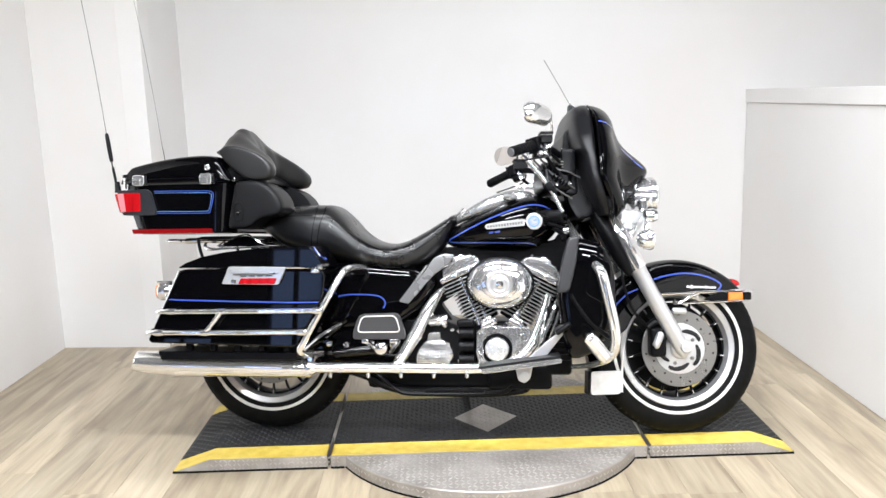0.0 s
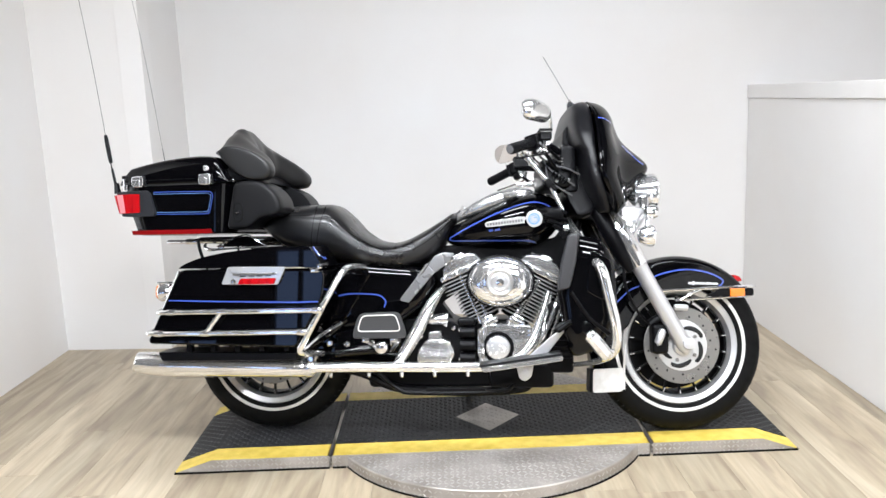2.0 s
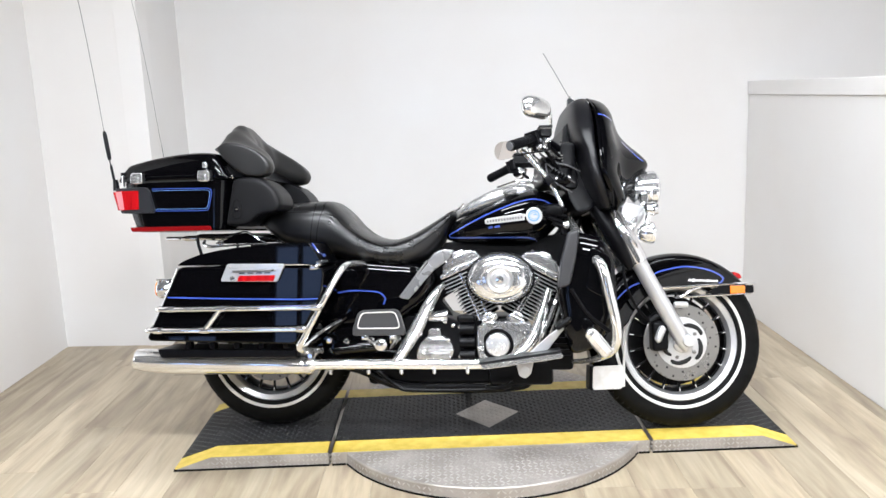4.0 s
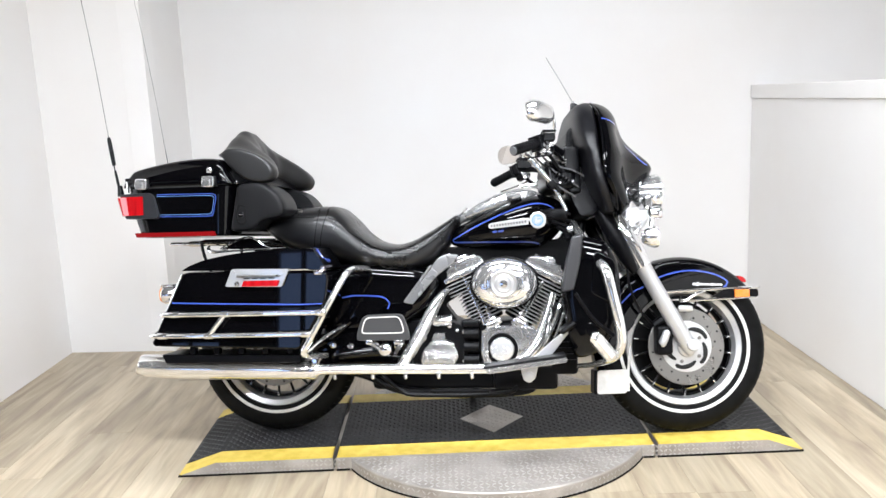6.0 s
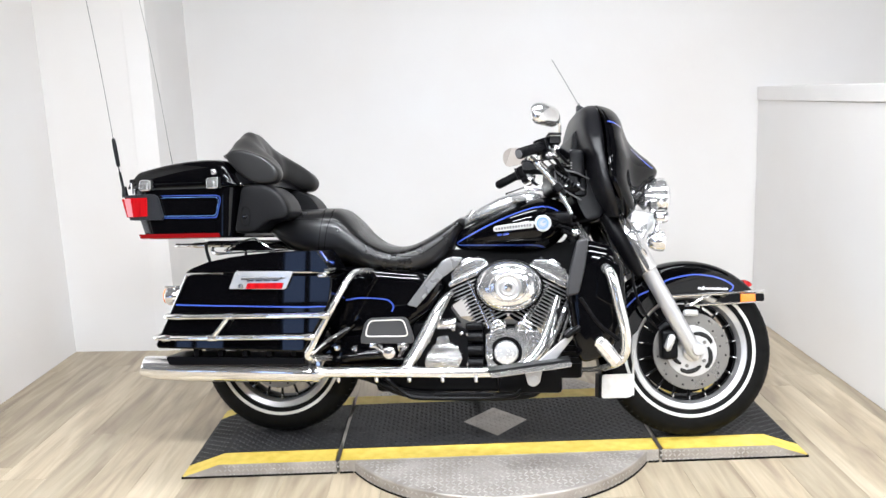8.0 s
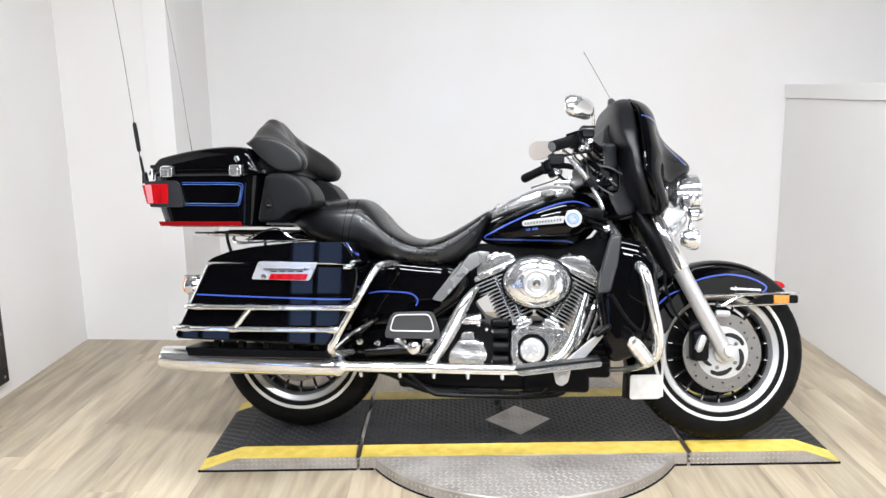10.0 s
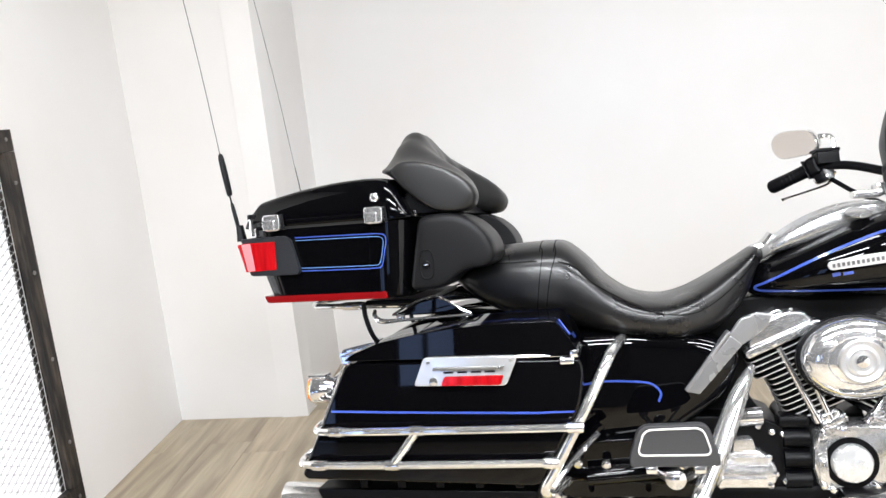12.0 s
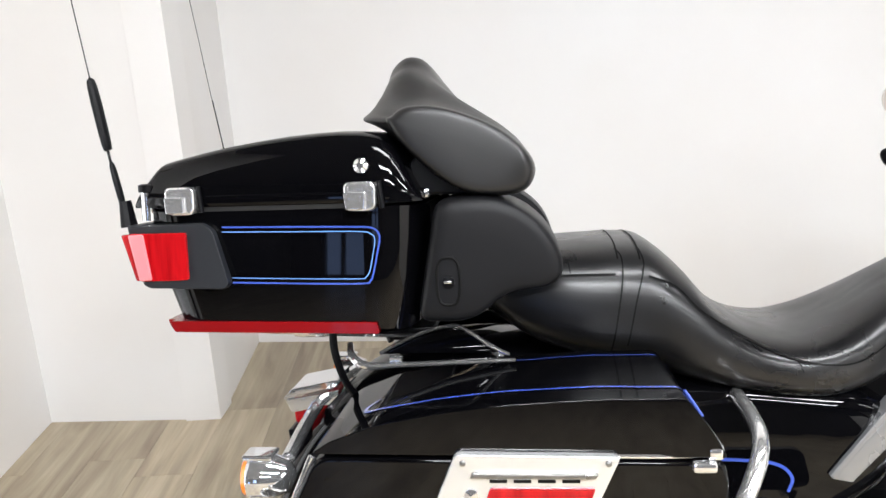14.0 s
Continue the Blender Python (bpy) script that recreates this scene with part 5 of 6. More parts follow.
eng = part("engine", fuse(prism(rounded([(-0.03, 0.43), (0.20, 0.43), (0.245, 0.36), (0.22, 0.25), (0.02, 0.23), (-0.05, 0.27)], 0.03), -0.085, 0.13, 0.02), prism(rounded([(-0.26, 0.44), (-0.10, 0.44), (-0.03, 0.41), (-0.03, 0.26), (-0.24, 0.26)], 0.02), -0.112, 0.14, 0.015)), CASE, bike, "air-cooled v-twin engine with chrome covers")
for base, top in (((0.055, -0.02, 0.43), (-0.045, -0.02, 0.665)), ((0.165, -0.02, 0.43), (0.285, -0.02, 0.655))):
    m = along(base, top)
    cyl = part("cylinder", moved(lathe([(0.058, 0), (0.058, 0.2), (0.05, 0.21)], (0, 0, 0), (0, 0, 1), 28), m), CASE, eng, "black finned cylinder")
    for k in range(13):
        wide = 0.073 if k < 9 else 0.098
        line = rounded([(-wide, -0.088), (wide, -0.088), (wide, 0.082), (-wide, 0.082)], 0.022, 3)
        at = m @ Matrix.Translation((0, 0, 0.018 + 0.0138 * k))
        fin = part("fin", moved(loft([[V(u * 0.985, v * 0.985, q) for u, v in line] for q in (0.0008, 0.0038)]), at), CASE, cyl)
        part("fin_edge", moved(closed_loft([[V(u * f, v * f, q) for u, v in line] for f, q in ((0.985, 0.0004), (1.0, 0.0004), (1.0, 0.0034), (0.985, 0.0034))]), at), ALLOY, fin, "bright machined fin edge")
    part("cylinder_core", moved(fuse(box((0, 0, 0.075), (0.12, 0.13, 0.13), 0.02), box((0, 0, 0.165), (0.165, 0.13, 0.05), 0.01)), m), CASE, cyl)
    rail = prism([(-0.092, 0.197), (0.092, 0.197), (0.094, 0.212), (0.086, 0.217), (-0.086, 0.217), (-0.094, 0.212)], -0.092, 0.085, 0.003)
    hood = prism([(-0.080, 0.217), (0.080, 0.217), (0.072, 0.246), (0.040, 0.262), (-0.030, 0.262), (-0.070, 0.244)], -0.085, 0.078, 0.007, 3)
    crown = prism([(-0.022, 0.260), (0.032, 0.260), (0.024, 0.274), (-0.014, 0.274)], -0.07, 0.05, 0.004)
    rocker = part("rocker_box", moved(fuse(rail, hood, crown), m), POLISH, cyl, "chrome rocker box")
    for u in (-0.075, -0.025, 0.03, 0.075):
        part("bolt", moved(lathe([(0.007, 0.004), (0.007, -0.005), (0.001, -0.006)], (u, -0.092, 0.207), (0, 1, 0), 8), m), CHROME, rocker)
    for u in (-0.05, 0.05):
        part("bolt", moved(lathe([(0.006, -0.002), (0.006, 0.007), (0.001, 0.008)], (u, -0.055, 0.254), (0, 0, 1), 8), m), CHROME, rocker)
for a, b in (((0.068, -0.11, 0.43), (0.014, -0.1, 0.58)), ((0.038, -0.11, 0.43), (-0.036, -0.1, 0.6)), ((0.153, -0.11, 0.425), (0.216, -0.10, 0.515)), ((0.176, -0.11, 0.43), (0.266, -0.1, 0.58))):
    part("pushrod_tube", fuse(tube([a, b], 0.009, 12, 1), lathe([(0.013, -0.01), (0.013, 0.012)], a, Vector(b) - Vector(a), 12)), CHROME, eng)
part("air_box", prism(rounded([(0.06, 0.62), (0.17, 0.62), (0.18, 0.50), (0.05, 0.50)], 0.03), -0.155, -0.06, 0.01), CASE, eng)


def ellipse_rings(rows, c, ax, az, n=56):
    return loft([[V(c[0] + ax * k * math.cos(a), c[1] + y, c[2] + az * k * math.sin(a)) for a in (2 * math.pi * i / n for i in range(n))] for k, y in rows])


AC = (0.119, -0.165, 0.580)
part("air_cleaner_back", ellipse_rings([(1.03, 0.03), (1.06, 0.02), (1.06, 0.004), (0.99, 0.0)], AC, 0.122, 0.094), SATIN, eng)
air = part("air_cleaner", ellipse_rings([(0.99, 0.004), (1.0, -0.004), (0.985, -0.013), (0.93, -0.024), (0.84, -0.031), (0.72, -0.036), (0.60, -0.039), (0.58, -0.036), (0.56, -0.039), (0.48, -0.041), (0.46, -0.041), (0.40, -0.043)], AC, 0.122, 0.094), DAPPLED, eng, "chrome oval air cleaner cover")
part("cover_ring", lathe([(0.048, 0.002), (0.05, -0.004), (0.046, -0.007), (0.040, -0.004), (0.036, -0.002), (0.034, -0.006), (0.028, -0.008), (0.022, -0.003), (0.001, -0.003)], (AC[0], AC[1] - 0.042, AC[2]), (0, 1, 0), 48), ALLOY, air, "stepped round cover boss")
part("cover_bolt", lathe([(0.016, 0.0), (0.014, -0.005), (0.001, -0.007)], (AC[0], AC[1] - 0.045, AC[2]), (0, 1, 0), 20), CHROME, air)
cam_cover = part("cam_cover", fuse(prism(rounded([(0.022, 0.405), (0.055, 0.425), (0.150, 0.425), (0.226, 0.420), (0.232, 0.365), (0.19, 0.29), (0.15, 0.272), (0.03, 0.270), (0.018, 0.32)], 0.016), -0.175, -0.10, 0.008, 3),
                                  prism(rounded([(0.024, 0.400), (0.046, 0.415), (0.050, 0.275), (0.030, 0.274)], 0.006), -0.186, -0.17, 0.005, 2), prism(rounded([(0.170, 0.420), (0.226, 0.417), (0.230, 0.372), (0.205, 0.345), (0.178, 0.385)], 0.010), -0.190, -0.17, 0.006, 2),
                                  prism(rounded([(0.050, 0.420), (0.100, 0.424), (0.150, 0.420), (0.140, 0.402), (0.100, 0.398), (0.060, 0.402)], 0.006), -0.184, -0.17, 0.005, 2)), POLISH, eng, "bright cast cam cover")
# Black ring round the timer cover, standing slightly proud.
part("timer_ring", lathe([(0.046, -0.004), (0.060, -0.004), (0.060, 0.01), (0.046, 0.01)], (0.100, -0.175, 0.337), (0, 1, 0), 40, closed=True), CASE, cam_cover)
part("timer_cover", lathe([(0.046, 0.01), (0.046, -0.010), (0.042, -0.016), (0.030, -0.019), (0.001, -0.020)], (0.100, -0.180, 0.337), (0, 1, 0), 40), BRUSHED, cam_cover, "round bright timer cover")
for x, q in ((0.070, -24), (0.172, 26)):
    at = Matrix.Translation((x, -0.15, 0.432)) @ Matrix.Rotation(radians(q), 4, "Y")
    block = part("lifter_block", moved(fuse(box((0, 0, 0), (0.062, 0.056, 0.022), 0.006, 2), box((0, 0, 0.016), (0.045, 0.045, 0.022), 0.008, 2)), at), POLISH, cam_cover, "chrome lifter block")
    for u in (-0.024, 0.024):
        part("bolt", moved(lathe([(0.006, 0.004), (0.006, -0.006), (0.001, -0.007)], (u, -0.026, 0.002), (0, 1, 0), 8), at), CHROME, block)
for x, z in ((0.036, 0.395), (0.038, 0.34), (0.036, 0.285), (0.09, 0.414), (0.15, 0.284), (0.205, 0.40), (0.195, 0.305), (0.212, 0.362), (0.055, 0.276), (0.185, 0.39)):
    part("bolt", lathe([(0.008, 0.006), (0.008, -0.004), (0.005, -0.007), (0.001, -0.007)], (x, -0.190, z), (0, 1, 0), 10), CHROME, cam_cover)
for x, z, r in ((0.203, 0.385, 0.016), (0.208, 0.352, 0.014), (0.036, 0.40, 0.013)):
    part("boss", lathe([(r, 0.012), (r, -0.004), (r * 0.8, -0.009), (r * 0.5, -0.008), (0.001, -0.010)], (x, -0.190, z), (0, 1, 0), 20), CHROME, cam_cover)
filter_mount = part("oil_filter_mount", fuse(*[tube([(-0.045, -0.165, z), (0.012, -0.165, z)], 0.022, 14, 1) for z in (0.295, 0.345, 0.395)], box((-0.02, -0.15, 0.435), (0.07, 0.06, 0.03), 0.01)), SATIN, eng, "black ribbed cover")
gear = part("gearbox_cover", fuse(prism(rounded([(-0.212, 0.300), (-0.205, 0.332), (-0.172, 0.372), (-0.110, 0.376), (-0.085, 0.36), (-0.068, 0.335), (-0.068, 0.30), (-0.085, 0.285), (-0.205, 0.285)], 0.010), -0.205, -0.15, 0.008, 3), prism(rounded([(-0.160, 0.400), (-0.118, 0.402), (-0.112, 0.372), (-0.165, 0.370)], 0.006), -0.200, -0.15, 0.006, 2)), POLISH, eng, "bright ribbed gearbox end cover")
for z0g, z1g, k in ((0.291, 0.312, 0.012), (0.318, 0.336, 0.010), (0.342, 0.362, 0.008)):
    part("cover_rib", prism(rounded([(-0.206 + (z0g - 0.29) * 0.55, z0g), (-0.092, z0g), (-0.092, z1g), (-0.206 + (z1g - 0.29) * 0.6, z1g)], 0.005), -0.205 - k, -0.20, 0.004, 2), POLISH, gear)
for x, z in ((-0.085, 0.36), (-0.072, 0.32), (-0.085, 0.292), (-0.195, 0.292)):
    part("bolt", lathe([(0.007, 0.004), (0.007, -0.005), (0.001, -0.007)], (x, -0.206, z), (0, 1, 0), 10), CHROME, gear)
for x, z in ((-0.07, 0.41), (-0.045, 0.405), (-0.10, 0.425), (-0.195, 0.38), (-0.045, 0.292)):
    part("bolt", lathe([(0.007, 0.004), (0.007, -0.006), (0.001, -0.008)], (x, -0.168, z), (0, 1, 0), 10), CHROME, eng).location = INSET
starter = part("starter_cover", tube([(-0.16, -0.17, 0.445), (-0.09, -0.17, 0.448)], 0.022, 14, 1), CHROME, eng)
part("coil_cover", fuse(box((0.305, -0.12, 0.83), (0.11, 0.10, 0.05), 0.015), *[tube([(0.26 + 0.02 * k, -0.17, 0.845 - 0.02 * k), (0.37, -0.15, 0.83 - 0.025 * k)], 0.008, 8, 1) for k in range(4)], tube([(0.34, -0.14, 0.80), (0.36, -0.16, 0.74)], 0.012, 10, 1)), SATIN, eng)
part("horn_bolt", lathe([(0.012, 0.006), (0.012, -0.006), (0.001, -0.008)], (0.365, -0.2, 0.775), (0, 1, 0), 12), CHROME, eng)
deflector = part("heat_deflector", fuse(prism([(-0.255, 0.522), (-0.222, 0.516), (-0.120, 0.630), (-0.146, 0.655)], -0.248, -0.236, 0.004), prism([(-0.150, 0.654), (-0.120, 0.628), (-0.064, 0.668), (-0.045, 0.700), (-0.085, 0.705), (-0.122, 0.692)], -0.246, -0.231, 0.006), prism([(-0.258, 0.528), (-0.250, 0.522), (-0.144, 0.660), (-0.152, 0.664)], -0.250, -0.215, 0.003)), SMOKE, bike, "grey folded heat deflector")
for ob in (cam_cover, gear, filter_mount, starter):
    ob.location = INSET
deflector.location = (-0.006, 0.078, -0.010)

part("lower_rail", fuse(tube([(-0.34, -0.22, 0.245), (-0.27, -0.235, 0.195), (-0.20, -0.24, 0.178), (0.10, -0.24, 0.182), (0.16, -0.22, 0.20)], 0.009, 8), box((-0.05, -0.235, 0.19), (0.22, 0.03, 0.012), 0.003)), CASE, fr)

# exhaust
for s in (1, -1):
    flip = same if s > 0 else mirrored
    pipe = part("muffler", flip(fuse(tube([(-1.217, -0.33, 0.311), (-1.213, -0.33, 0.311), (-1.09, -0.33, 0.303), (-0.80, -0.33, 0.295), (-0.60, -0.33, 0.288), (-0.565, -0.33, 0.288), (-0.55, -0.33, 0.288)], [0.034, 0.040, 0.0445, 0.041, 0.034, 0.028, 0.02], 28, 5))), BRIGHT, bike, "long chrome muffler")
    # Dark plug paints the shade inside the muffler's bore.
    part("outlet", flip(lathe([(0.030, -0.004), (0.030, 0.003)], (-1.217, -0.33, 0.311), (-1, 0, 0), 24)), DARK, pipe)
    part("clamp", flip(fuse(lathe([(0.036, -0.012), (0.039, 0), (0.036, 0.012)], (-0.575, -0.33, 0.289), (1, 0, 0), 24), box((-0.575, -0.33, 0.335), (0.03, 0.02, 0.02), 0.005), lathe([(0.008, -0.02), (0.008, 0.02)], (-0.56, -0.35, 0.325), (0, 1, 0), 8))), CHROME, pipe)
part("exhaust_pipe", tube([(-0.56, -0.33, 0.288), (-0.30, -0.31, 0.285), (0.06, -0.285, 0.280), (0.17, -0.26, 0.300), (0.235, -0.215, 0.36), (0.275, -0.165, 0.45), (0.30, -0.12, 0.53)], [0.018, 0.0185, 0.0185, 0.020, 0.022, 0.020, 0.016], 16, 6), BRIGHT, bike, "chrome exhaust pipe")
parts("shield_clip", [lathe([(0.008, -0.004), (0.008, 0.01), (0.004, 0.014)], (x, -0.31, 0.262), (0, 0, -1), 8) for x in (-0.50, -0.36, -0.24, -0.12, 0.0)], POLISH, bike)
part("rear_header", tube([(-0.262, -0.295, 0.285), (-0.250, -0.286, 0.302), (-0.188, -0.215, 0.412), (-0.148, -0.175, 0.490), (-0.117, -0.14, 0.540), (-0.100, -0.11, 0.555)], [0.015, 0.020, 0.024, 0.022, 0.014, 0.010], 16, 6), BRIGHT, bike, "chrome rear header pipe")
part("header_shield", tube([(0.258, -0.205, 0.345), (0.298, -0.195, 0.426), (0.318, -0.185, 0.480), (0.330, -0.175, 0.520)], [0.005, 0.009, 0.009, 0.006], 10, 5), CHROME, bike, "chrome header shield")
part("header_shield", tube([(0.300, -0.205, 0.375), (0.328, -0.20, 0.445), (0.344, -0.19, 0.505)], [0.004, 0.006, 0.004], 10, 5), CHROME, bike)


# foot controls and guards
for s in (1, -1):
    flip = same if s > 0 else mirrored
    board = part("passenger_footboard", flip(prism(rounded([(-0.378, 0.487), (-0.235, 0.491), (-0.212, 0.42), (-0.212, 0.398), (-0.40, 0.398), (-0.40, 0.42)], 0.022), -0.385, -0.36, 0.005)), BOARD, bike, "folded-up grey passenger footboard")
    edge = rounded([(-0.366, 0.479), (-0.245, 0.482), (-0.228, 0.424), (-0.384, 0.424)], 0.018, 5)
    part("board_trim", flip(tube([(x, -0.387, z) for x, z in edge] + [(edge[0][0], -0.387, edge[0][1])], 0.0023, 6, 1)), WHITEWALL, board, "pale trim round the board pad")
    parts("hinge", [flip(box((x, -0.372, 0.392), (0.025, 0.035, 0.016), 0.004)) for x in (-0.355, -0.255)], CHROME, board)
    part("board_bracket", flip(fuse(tube([(-0.36, -0.36, 0.39), (-0.32, -0.28, 0.34)], 0.008, 8, 1), tube([(-0.24, -0.36, 0.39), (-0.28, -0.28, 0.34)], 0.008, 8, 1), lathe([(0.022, 0.01), (0.022, -0.012), (0.012, -0.018), (0.001, -0.018)], (-0.305, -0.345, 0.362), (0, 1, 0), 16))), CHROME if s > 0 else CASE, board)
    board = part("rider_footboard", flip(moved(fuse(prism(rounded([(-0.130, -0.004), (0.15, -0.004), (0.155, 0.005), (-0.135, 0.005)], 0.004), -0.03, 0.06, 0.002)), Matrix.Translation((0.178, -0.355, 0.314)) @ Matrix.Rotation(radians(-8), 4, "Y"))), PAD, bike, "rider footboard with grey-black rubber pad")
    part("board_edge", flip(moved(prism(rounded([(-0.12, -0.021), (0.155, -0.021), (0.158, -0.0045), (-0.13, -0.0045)], 0.005), -0.036, 0.064, 0.003), Matrix.Translation((0.178, -0.355, 0.314)) @ Matrix.Rotation(radians(-8), 4, "Y"))), BRIGHT, board)
    part("board_bracket", flip(fuse(prism(rounded([(0.172, 0.30), (0.238, 0.308), (0.226, 0.252), (0.205, 0.236), (0.184, 0.246)], 0.008), -0.345, -0.325, 0.004), lathe([(0.014, 0.0), (0.014, -0.01), (0.001, -0.011)], (0.206, -0.346, 0.265), (0, 1, 0), 14))), ALLOY, board)
    part("engine_guard", flip(tube([(0.38, -0.05, 0.80), (0.43, -0.22, 0.70), (0.455, -0.34, 0.655), (0.475, -0.385, 0.625), (0.495, -0.395, 0.54), (0.520, -0.39, 0.41), (0.505, -0.36, 0.335), (0.44, -0.24, 0.285), (0.34, -0.10, 0.255)], [0.0175] * 6 + [0.016, 0.010, 0.009], 14)), BRIGHT, bike, "chrome tubular engine guard")
    peg = part("highway_peg", flip(tube([(0.415, -0.47, 0.412), (0.43, -0.47, 0.402), (0.475, -0.44, 0.345), (0.485, -0.435, 0.333)], [0.018, 0.0235, 0.0235, 0.016], 8, 2)), BRIGHT, bike, "chrome highway peg on the guard")
    part("peg_mount", flip(tube([(0.47, -0.44, 0.34), (0.50, -0.40, 0.345)], 0.012, 10, 1)), CHROME, peg)
    vane = part("lower_fairing", flip(bulge(rounded([(0.385, 0.752), (0.485, 0.728), (0.524, 0.66), (0.535, 0.48), (0.50, 0.40), (0.455, 0.335), (0.37, 0.312), (0.345, 0.38), (0.322, 0.555), (0.352, 0.69)], 0.03, 5), [(-0.20, 0.96), (-0.22, 1.0), (-0.30, 1.0), (-0.318, 0.985), (-0.333, 0.945), (-0.343, 0.88), (-0.349, 0.78), (-0.353, 0.62), (-0.355, 0.4), (-0.3555, 0.15)])), PAINT, bike, "black lower fairing")
    part("air_flap", flip(prism([(0.362, 0.750), (0.402, 0.757), (0.390, 0.66), (0.366, 0.562), (0.322, 0.555), (0.338, 0.66)], -0.372, -0.335, 0.012)), FLAP, vane, "dark grey air flap")
    part("vent_box", flip(prism(rounded([(0.44, 0.70), (0.51, 0.66), (0.515, 0.50), (0.42, 0.55)], 0.02), -0.358, -0.34, 0.006)), PAINT, vane)
    part("fairing_crease", flip(tube([(0.37, -0.35, 0.55), (0.43, -0.352, 0.46), (0.50, -0.345, 0.40)], 0.008, 8)), SATIN, vane)
pedal = part("brake_pedal", prism([(0.205, 0.310), (0.275, 0.318), (0.362, 0.428), (0.335, 0.416), (0.30, 0.392)], -0.32, -0.30, 0.004), ALLOY, bike, "bright brake pedal arm")
part("pedal_pad", moved(box((0, 0, 0), (0.065, 0.09, 0.02), 0.009, 3), Matrix.Translation((0.343, -0.315, 0.43)) @ Matrix.Rotation(radians(-35), 4, "Y")), SATIN, pedal, "black rubber pedal pad")


# saddlebags
def saddlebag(flip):
    bag = part("saddlebag", flip(prism(rounded([(-1.006, 0.655), (-0.488, 0.648), (-0.482, 0.62), (-0.494, 0.545), (-0.585, 0.385), (-0.60, 0.378), (-1.118, 0.394), (-1.128, 0.405)], 0.022), -0.445, -0.205, 0.022, 4)), PAINT, bike, "black hard saddlebag with blue pinstripe and chrome rails")
    lid = part("lid", flip(prism(rounded([(-1.010, 0.660), (-0.985, 0.676), (-0.925, 0.698), (-0.845, 0.713), (-0.76, 0.723), (-0.64, 0.730), (-0.535, 0.730), (-0.508, 0.694), (-0.485, 0.654)], 0.008), -0.449, -0.20, 0.026, 5)), PAINT, bag, "domed black saddlebag lid")
    # Chrome bead standing in for the bright reflection along the bag's rear edge.
    part("edge_glint", flip(tube([(-1.012, -0.432, 0.65), (-1.065, -0.436, 0.53), (-1.105, -0.436, 0.44)], 0.0055, 8)), CHROME, bag)
    if flip is same:
        part("pinstripe", stripe(bag, [(-1.047, 0.548), (-0.90, 0.543), (-0.75, 0.539), (-0.50, 0.533)], 0.0048, 3), BLUE, bag)
        part("pinstripe", stripe_top(lid, [(-0.935, -0.325), (-0.948, -0.34), (-0.952, -0.36), (-0.940, -0.376), (-0.90, -0.384), (-0.82, -0.388), (-0.75, -0.391), (-0.64, -0.396), (-0.57, -0.400), (-0.542, -0.400), (-0.528, -0.395), (-0.512, -0.388), (-0.503, -0.372), (-0.503, -0.33)], 0.0062), BLUE, bag)
        part("pinstripe", tube([(-0.530, -0.406, 0.728), (-0.517, -0.407, 0.708), (-0.508, -0.407, 0.694)], 0.0022, 6, 3), BLUE, bag)
        part("pinstripe", stripe_top(lid, [(-0.78, -0.235), (-0.64, -0.232), (-0.52, -0.232)], 0.003), BLUE, bag)
    plate = part("reflector_plate", flip(prism(rounded([(-0.822, 0.664), (-0.616, 0.661), (-0.645, 0.598), (-0.848, 0.602)], 0.008), -0.462, -0.444, 0.004)), PLATED, bag, "chrome latch plate with a red reflector")
    part("reflector", flip(prism(rounded([(-0.778, 0.622), (-0.648, 0.622), (-0.656, 0.601), (-0.786, 0.602)], 0.004), -0.467, -0.46, 0.002)), RED, plate, "red reflector strip")
    part("latch_lip", flip(prism([(-0.80, 0.642), (-0.645, 0.641), (-0.648, 0.634), (-0.803, 0.635)], -0.469, -0.46, 0.002)), STEEL, plate)
    tagged(part("lettering_bar", flip(fuse(*[box((-0.768 + 0.03 * k, -0.4625, 0.630), (0.022, 0.002, 0.004)) for k in range(4)])), SATIN, plate), kind="stuff")
    part("lock", flip(lathe([(0.009, 0.004), (0.009, -0.005), (0.001, -0.006)], (-0.802, -0.462, 0.612), (0, 1, 0), 16)), CHROME, plate)
    for x in (-0.812, -0.632):
        part("screw", flip(lathe([(0.004, 0.002), (0.004, -0.003), (0.001, -0.004)], (x, -0.462, 0.653), (0, 1, 0), 8)), STEEL, plate)
    part("seam_trim", flip(tube([(-0.64, -0.4465, 0.657), (-0.57, -0.4465, 0.6565), (-0.505, -0.442, 0.656)], 0.0035, 8)), CHROME, bag)
    part("catch", flip(fuse(box((-0.515, -0.452, 0.645), (0.03, 0.014, 0.014), 0.004), box((-0.50, -0.40, 0.66), (0.022, 0.10, 0.02), 0.006))), CHROME, bag)
    rails = part("bag_rail", flip(fuse(tube([(-1.06, -0.26, 0.509), (-1.088, -0.36, 0.508), (-1.085, -0.44, 0.507), (-1.04, -0.468, 0.507), (-0.76, -0.472, 0.507), (-0.488, -0.468, 0.508)], 0.0085, 10),
                                       tube([(-1.10, -0.26, 0.437), (-1.128, -0.36, 0.436), (-1.125, -0.44, 0.434), (-1.08, -0.468, 0.433), (-0.80, -0.472, 0.433), (-0.542, -0.468, 0.434)], 0.0085, 10),
                                       tube([(-0.845, -0.474, 0.507), (-0.905, -0.474, 0.433)], 0.0085, 10, 1))), BRIGHT, bag, "chrome saddlebag rails")
